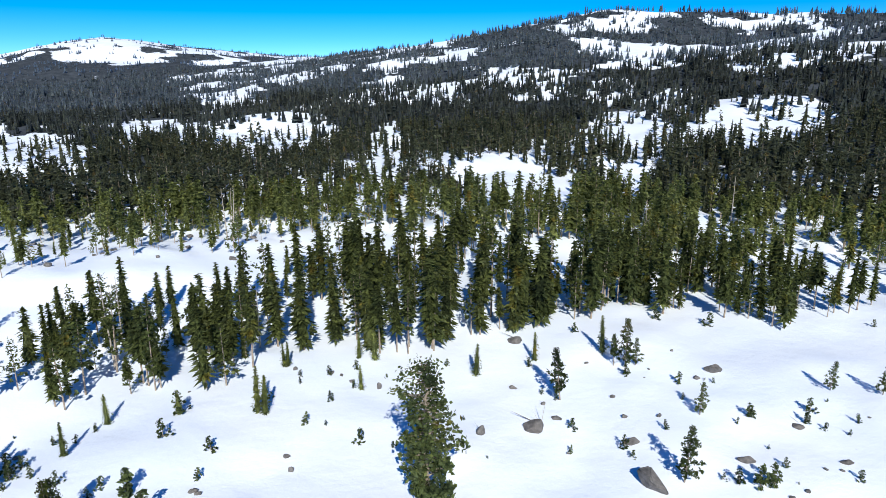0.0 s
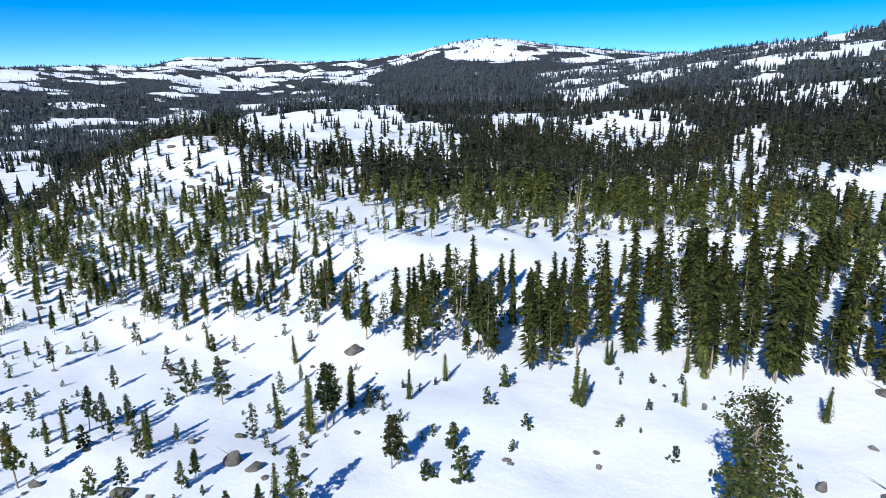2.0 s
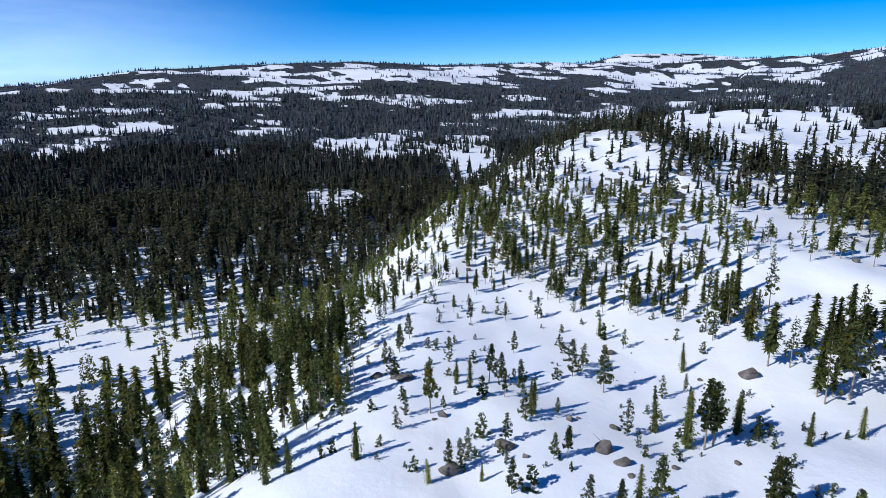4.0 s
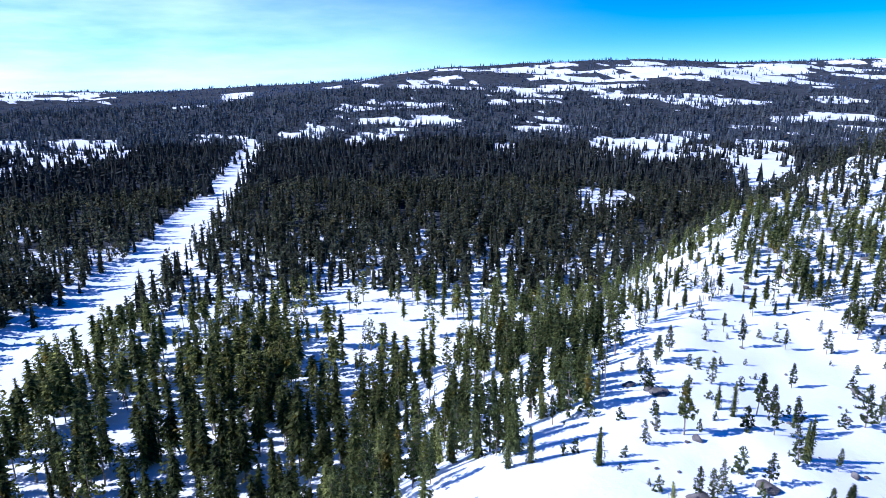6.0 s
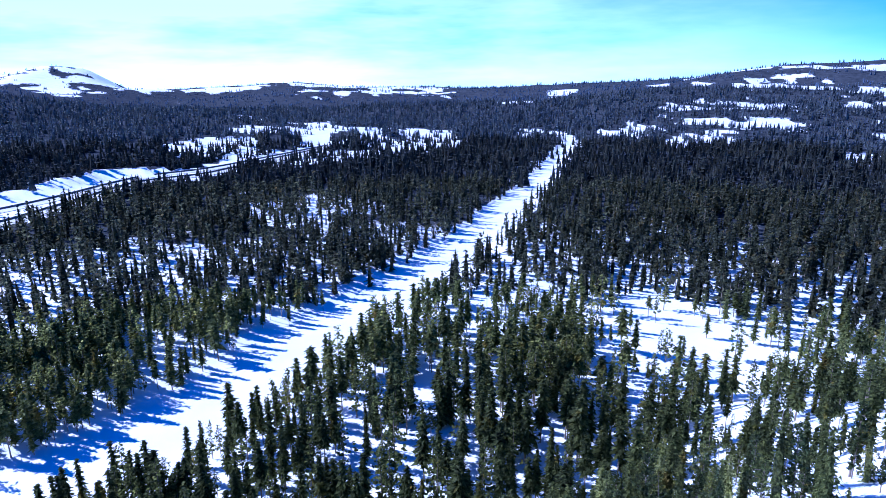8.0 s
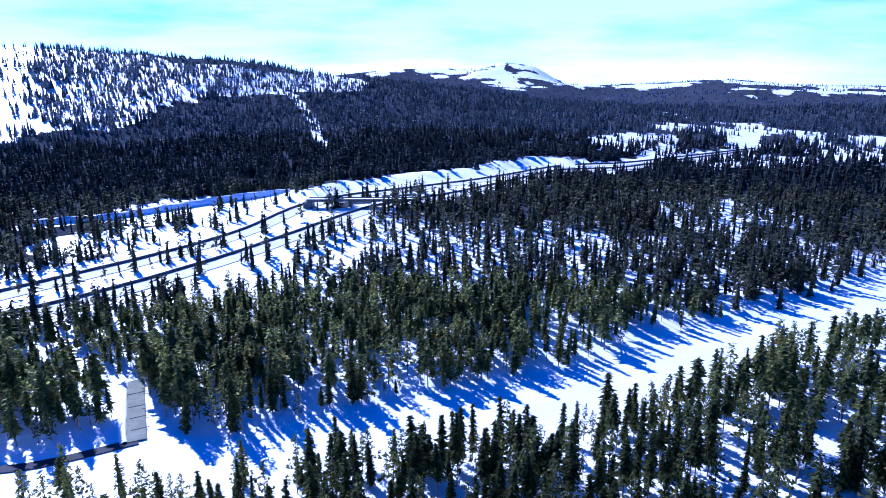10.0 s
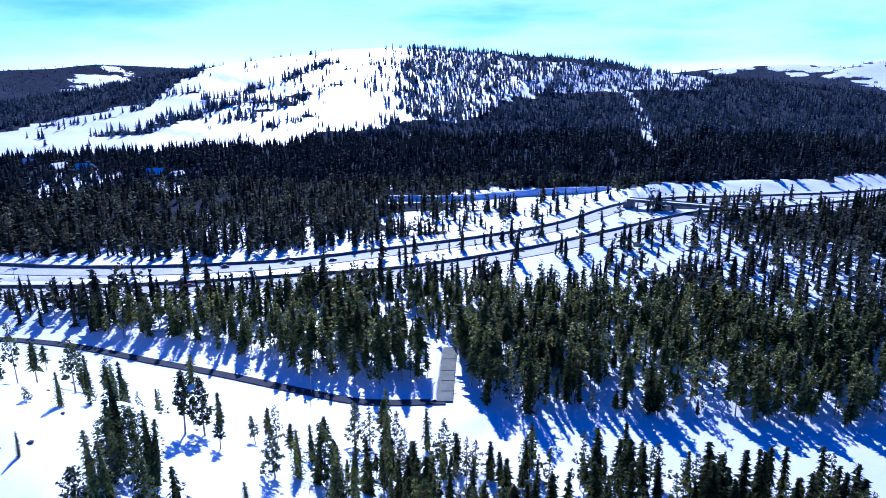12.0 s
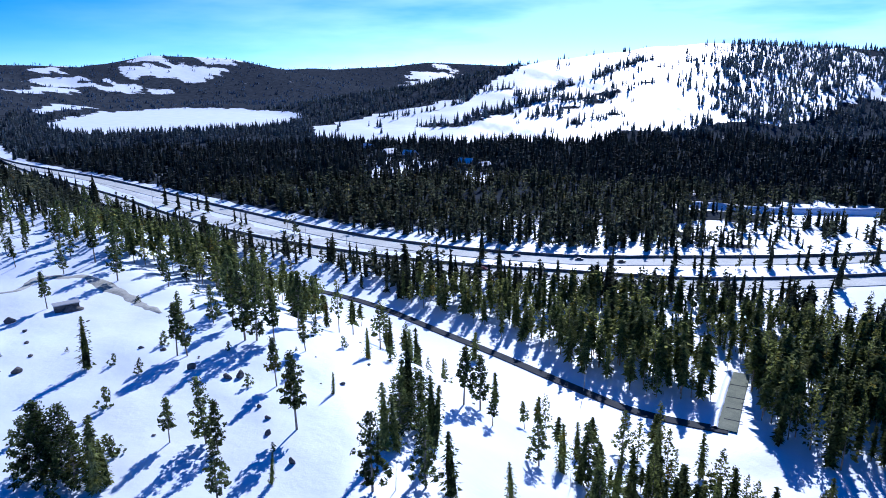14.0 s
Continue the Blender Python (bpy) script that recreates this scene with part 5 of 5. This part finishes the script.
# ---- poles by the highway ----
def pole_mesh(name, length, radius, mat):
    v, f = trunk_shape(8, radius / length, 1.0, 0.0, 2)
    return mesh_of(name, v * length, f, [mat], flat=False)


POLE, ARM, LAMP = pole_mesh("pole", 12, 0.16, STEEL), pole_mesh("arm", 2.4, 0.07, STEEL), box_mesh("lamp_head", 0.8, 0.3, 0.16, STEEL, 0.04)
for b, d in ((222, 462), (217, 418), (213.5, 398), (229, 585), (206, 362), (218.5, 380)):
    p = far_point(b, d)
    root = new("lamp_post")
    root.matrix_world = pose(p.x, p.y, float(height(p.x, p.y)) - 0.1, 0, 0, b)
    part("pole", POLE, root)
    part("arm", ARM, root, at=pose(0, 0, 11.7, 80, 0, 0))
    part("lamp_head", LAMP, root, at=pose(0, -2.4, 12.05, 0, 0, 90))
    tagged(root, "tall grey steel lamp post beside the highway", "lamp post", "highway lamp posts")


# ---- dead trees ----
def snag_mesh(seed, stubs):
    rng = np.random.default_rng(seed)
    v, f = trunk_shape(7, 0.014, 1.0, rng.uniform(-0.03, 0.03), 6)
    vs, fs, n = [v], [f], len(v)
    for k in range(stubs):
        bv, bf = trunk_shape(4, 0.05, 1.0, 0, 1)
        m = np.array(pose(0, 0, 0, rng.uniform(55, 100), 0, rng.uniform(0, 360)).to_3x3())
        bv = (bv * rng.uniform(0.04, 0.11)) @ m.T + np.array([0, 0, rng.uniform(0.2, 0.9)])
        vs.append(bv)
        fs.append(bf + n)
        n += len(bv)
    return np.vstack(vs), np.vstack(fs)


SNAGS = [mesh_of("dead_trunk", *snag_mesh(k, 12), [GREY_WOOD]) for k in range(4)]
for b, d, tall in ((28.7, 148, 20.7), (18.3, 238, 20.1), (28.4, 152, 18.0), (18.8, 237, 19.1), (16.9, 145, 15.1), (38.6, 168, 9.1), (-17.6, 213, 20.1), (-24.1, 262, 21.1), (18.3, 257, 17.6), (27.9, 159, 16.7), (-12.2, 164, 11.8), (74.0, 120, 10.3), (192.5, 112, 4.6), (209.8, 86, 5.6), (191.7, 210, 11.6)):
    p = far_point(b, d)
    ob = new("dead_tree", SNAGS[one_rng.integers(4)])
    ob.matrix_world = pose(p.x, p.y, float(height(p.x, p.y)) - 0.2, one_rng.normal(0, 2), one_rng.normal(0, 2), one_rng.uniform(0, 360)) @ Matrix.Scale(tall, 4)
    tagged(ob, "bare weathered grey trunk of a dead conifer", "dead tree", "dead trees")
p = far_point(-9.2, 104)
root = new("forked_snag")
root.matrix_world = pose(p.x, p.y, float(height(p.x, p.y)) - 0.2, 0, 0, -9)
part("stem", SNAGS[0], root, at=pose(0, 0, 0, 0, 8, 0) @ Matrix.Scale(5.0, 4))
part("stem", SNAGS[1], root, at=pose(0, 0, 0, 0, -28, 0) @ Matrix.Scale(3.6, 4))
tagged(root, "dead forked trunk sticking out of snow beside a boulder", "dead tree")


# ---- hut by the track ----
HUT = (box_mesh("wall", 8.0, 3.6, 2.9, DARK_WALL, 0.05, -0.4), box_mesh("roof", 8.8, 4.4, 0.3, STEEL, 0.05, 2.5), box_mesh("door", 1.0, 0.12, 2.0, STEEL, 0.02), box_mesh("window", 1.3, 0.12, 0.8, GLASS, 0.02))
p = far_point(*HUT_PLACE)
root = new("hut")
root.matrix_world = pose(p.x, p.y, float(height(p.x, p.y)), 0, 0, HUT_PLACE[0] + 186) @ Matrix.Scale(0.72, 4)
part("wall", HUT[0], root)
part("roof", HUT[1], root, "flat grey metal roof")
part("door", HUT[2], root, at=pose(2.6, -1.82, 0))
for x in (-2.4, 0.2):
    part("window", HUT[3], root, at=pose(x, -1.82, 1.1))
tagged(root, "low dark grey utility hut on the snowy hilltop", "hut")


# ---- cabins in the woods ----
def gable(name, w, d, eaves, ridge, over, mat, thick=0.35):
    bm = bmesh.new()
    ring = []
    for y in (-d / 2 - over, d / 2 + over):
        for x, z in ((-w / 2 - over, eaves - over * 0.5), (0, ridge), (w / 2 + over, eaves - over * 0.5)):
            ring.append(bm.verts.new((x, y, z)))
            ring.append(bm.verts.new((x, y, z + thick)))
    n = 6
    for a, b, c, e in ((0, 2, 8, 6), (2, 4, 10, 8), (1, 7, 9, 3), (3, 9, 11, 5), (0, 6, 7, 1), (4, 5, 11, 10)):
        bm.faces.new([ring[i] for i in (a, b, c, e)])
    bm.faces.new([ring[i] for i in (0, 1, 3, 2)])
    bm.faces.new([ring[i] for i in (2, 3, 5, 4)])
    bm.faces.new([ring[i] for i in (6, 8, 9, 7)])
    bm.faces.new([ring[i] for i in (8, 10, 11, 9)])
    bmesh.ops.recalc_face_normals(bm, faces=bm.faces[:])
    me = bpy.data.meshes.new(name)
    bm.to_mesh(me)
    bm.free()
    me.materials.append(mat)
    return me


def cabin_walls(w, d, eaves, ridge, mat):
    bm = bmesh.new()
    prof = [(-w / 2, -1), (w / 2, -1), (w / 2, eaves), (0, ridge), (-w / 2, eaves)]
    a = [bm.verts.new((x, -d / 2, z)) for x, z in prof]
    b = [bm.verts.new((x, d / 2, z)) for x, z in prof]
    bm.faces.new(a)
    bm.faces.new(b[::-1])
    for k in range(5):
        bm.faces.new((a[k], b[k], b[(k + 1) % 5], a[(k + 1) % 5]))
    bmesh.ops.recalc_face_normals(bm, faces=bm.faces[:])
    me = bpy.data.meshes.new("cabin_wall")
    bm.to_mesh(me)
    bm.free()
    me.materials.append(mat)
    return me


CABIN = (cabin_walls(9, 12, 3.6, 7.2, LOGS), gable("roof", 9, 12, 3.6, 7.2, 0.9, SNOW, 0.6), box_mesh("chimney", 0.9, 0.9, 2.6, GRANITE, 0.05), box_mesh("window", 1.4, 0.12, 1.2, GLASS, 0.02), box_mesh("door", 1.0, 0.12, 2.1, LOGS, 0.02))
for b, d, turn, size in ((202.8, 715, 62, 1.25), (201.2, 702, 130, 1.0), (209.4, 830, 125, 1.3), (207.7, 800, 54, 1.25), (211.3, 905, 40, 1.2), (216.5, 560, 80, 1.0)):
    p = far_point(b, d)
    root = new("cabin")
    root.matrix_world = pose(p.x, p.y, float(height(p.x, p.y)), 0, 0, b + turn) @ Matrix.Scale(size, 4)
    part("wall", CABIN[0], root)
    part("roof", CABIN[1], root, "roof under thick snow")
    part("chimney", CABIN[2], root, at=pose(2.2, 2.0, 5.2))
    for x in (-2.4, 2.4):
        part("window", CABIN[3], root, at=pose(x, -6.02, 1.2))
    part("door", CABIN[4], root, at=pose(0, -6.02, 0))
    tagged(root, "brown wooden cabin with a snow-covered gable roof among trees", "cabin", "cabins in the woods")
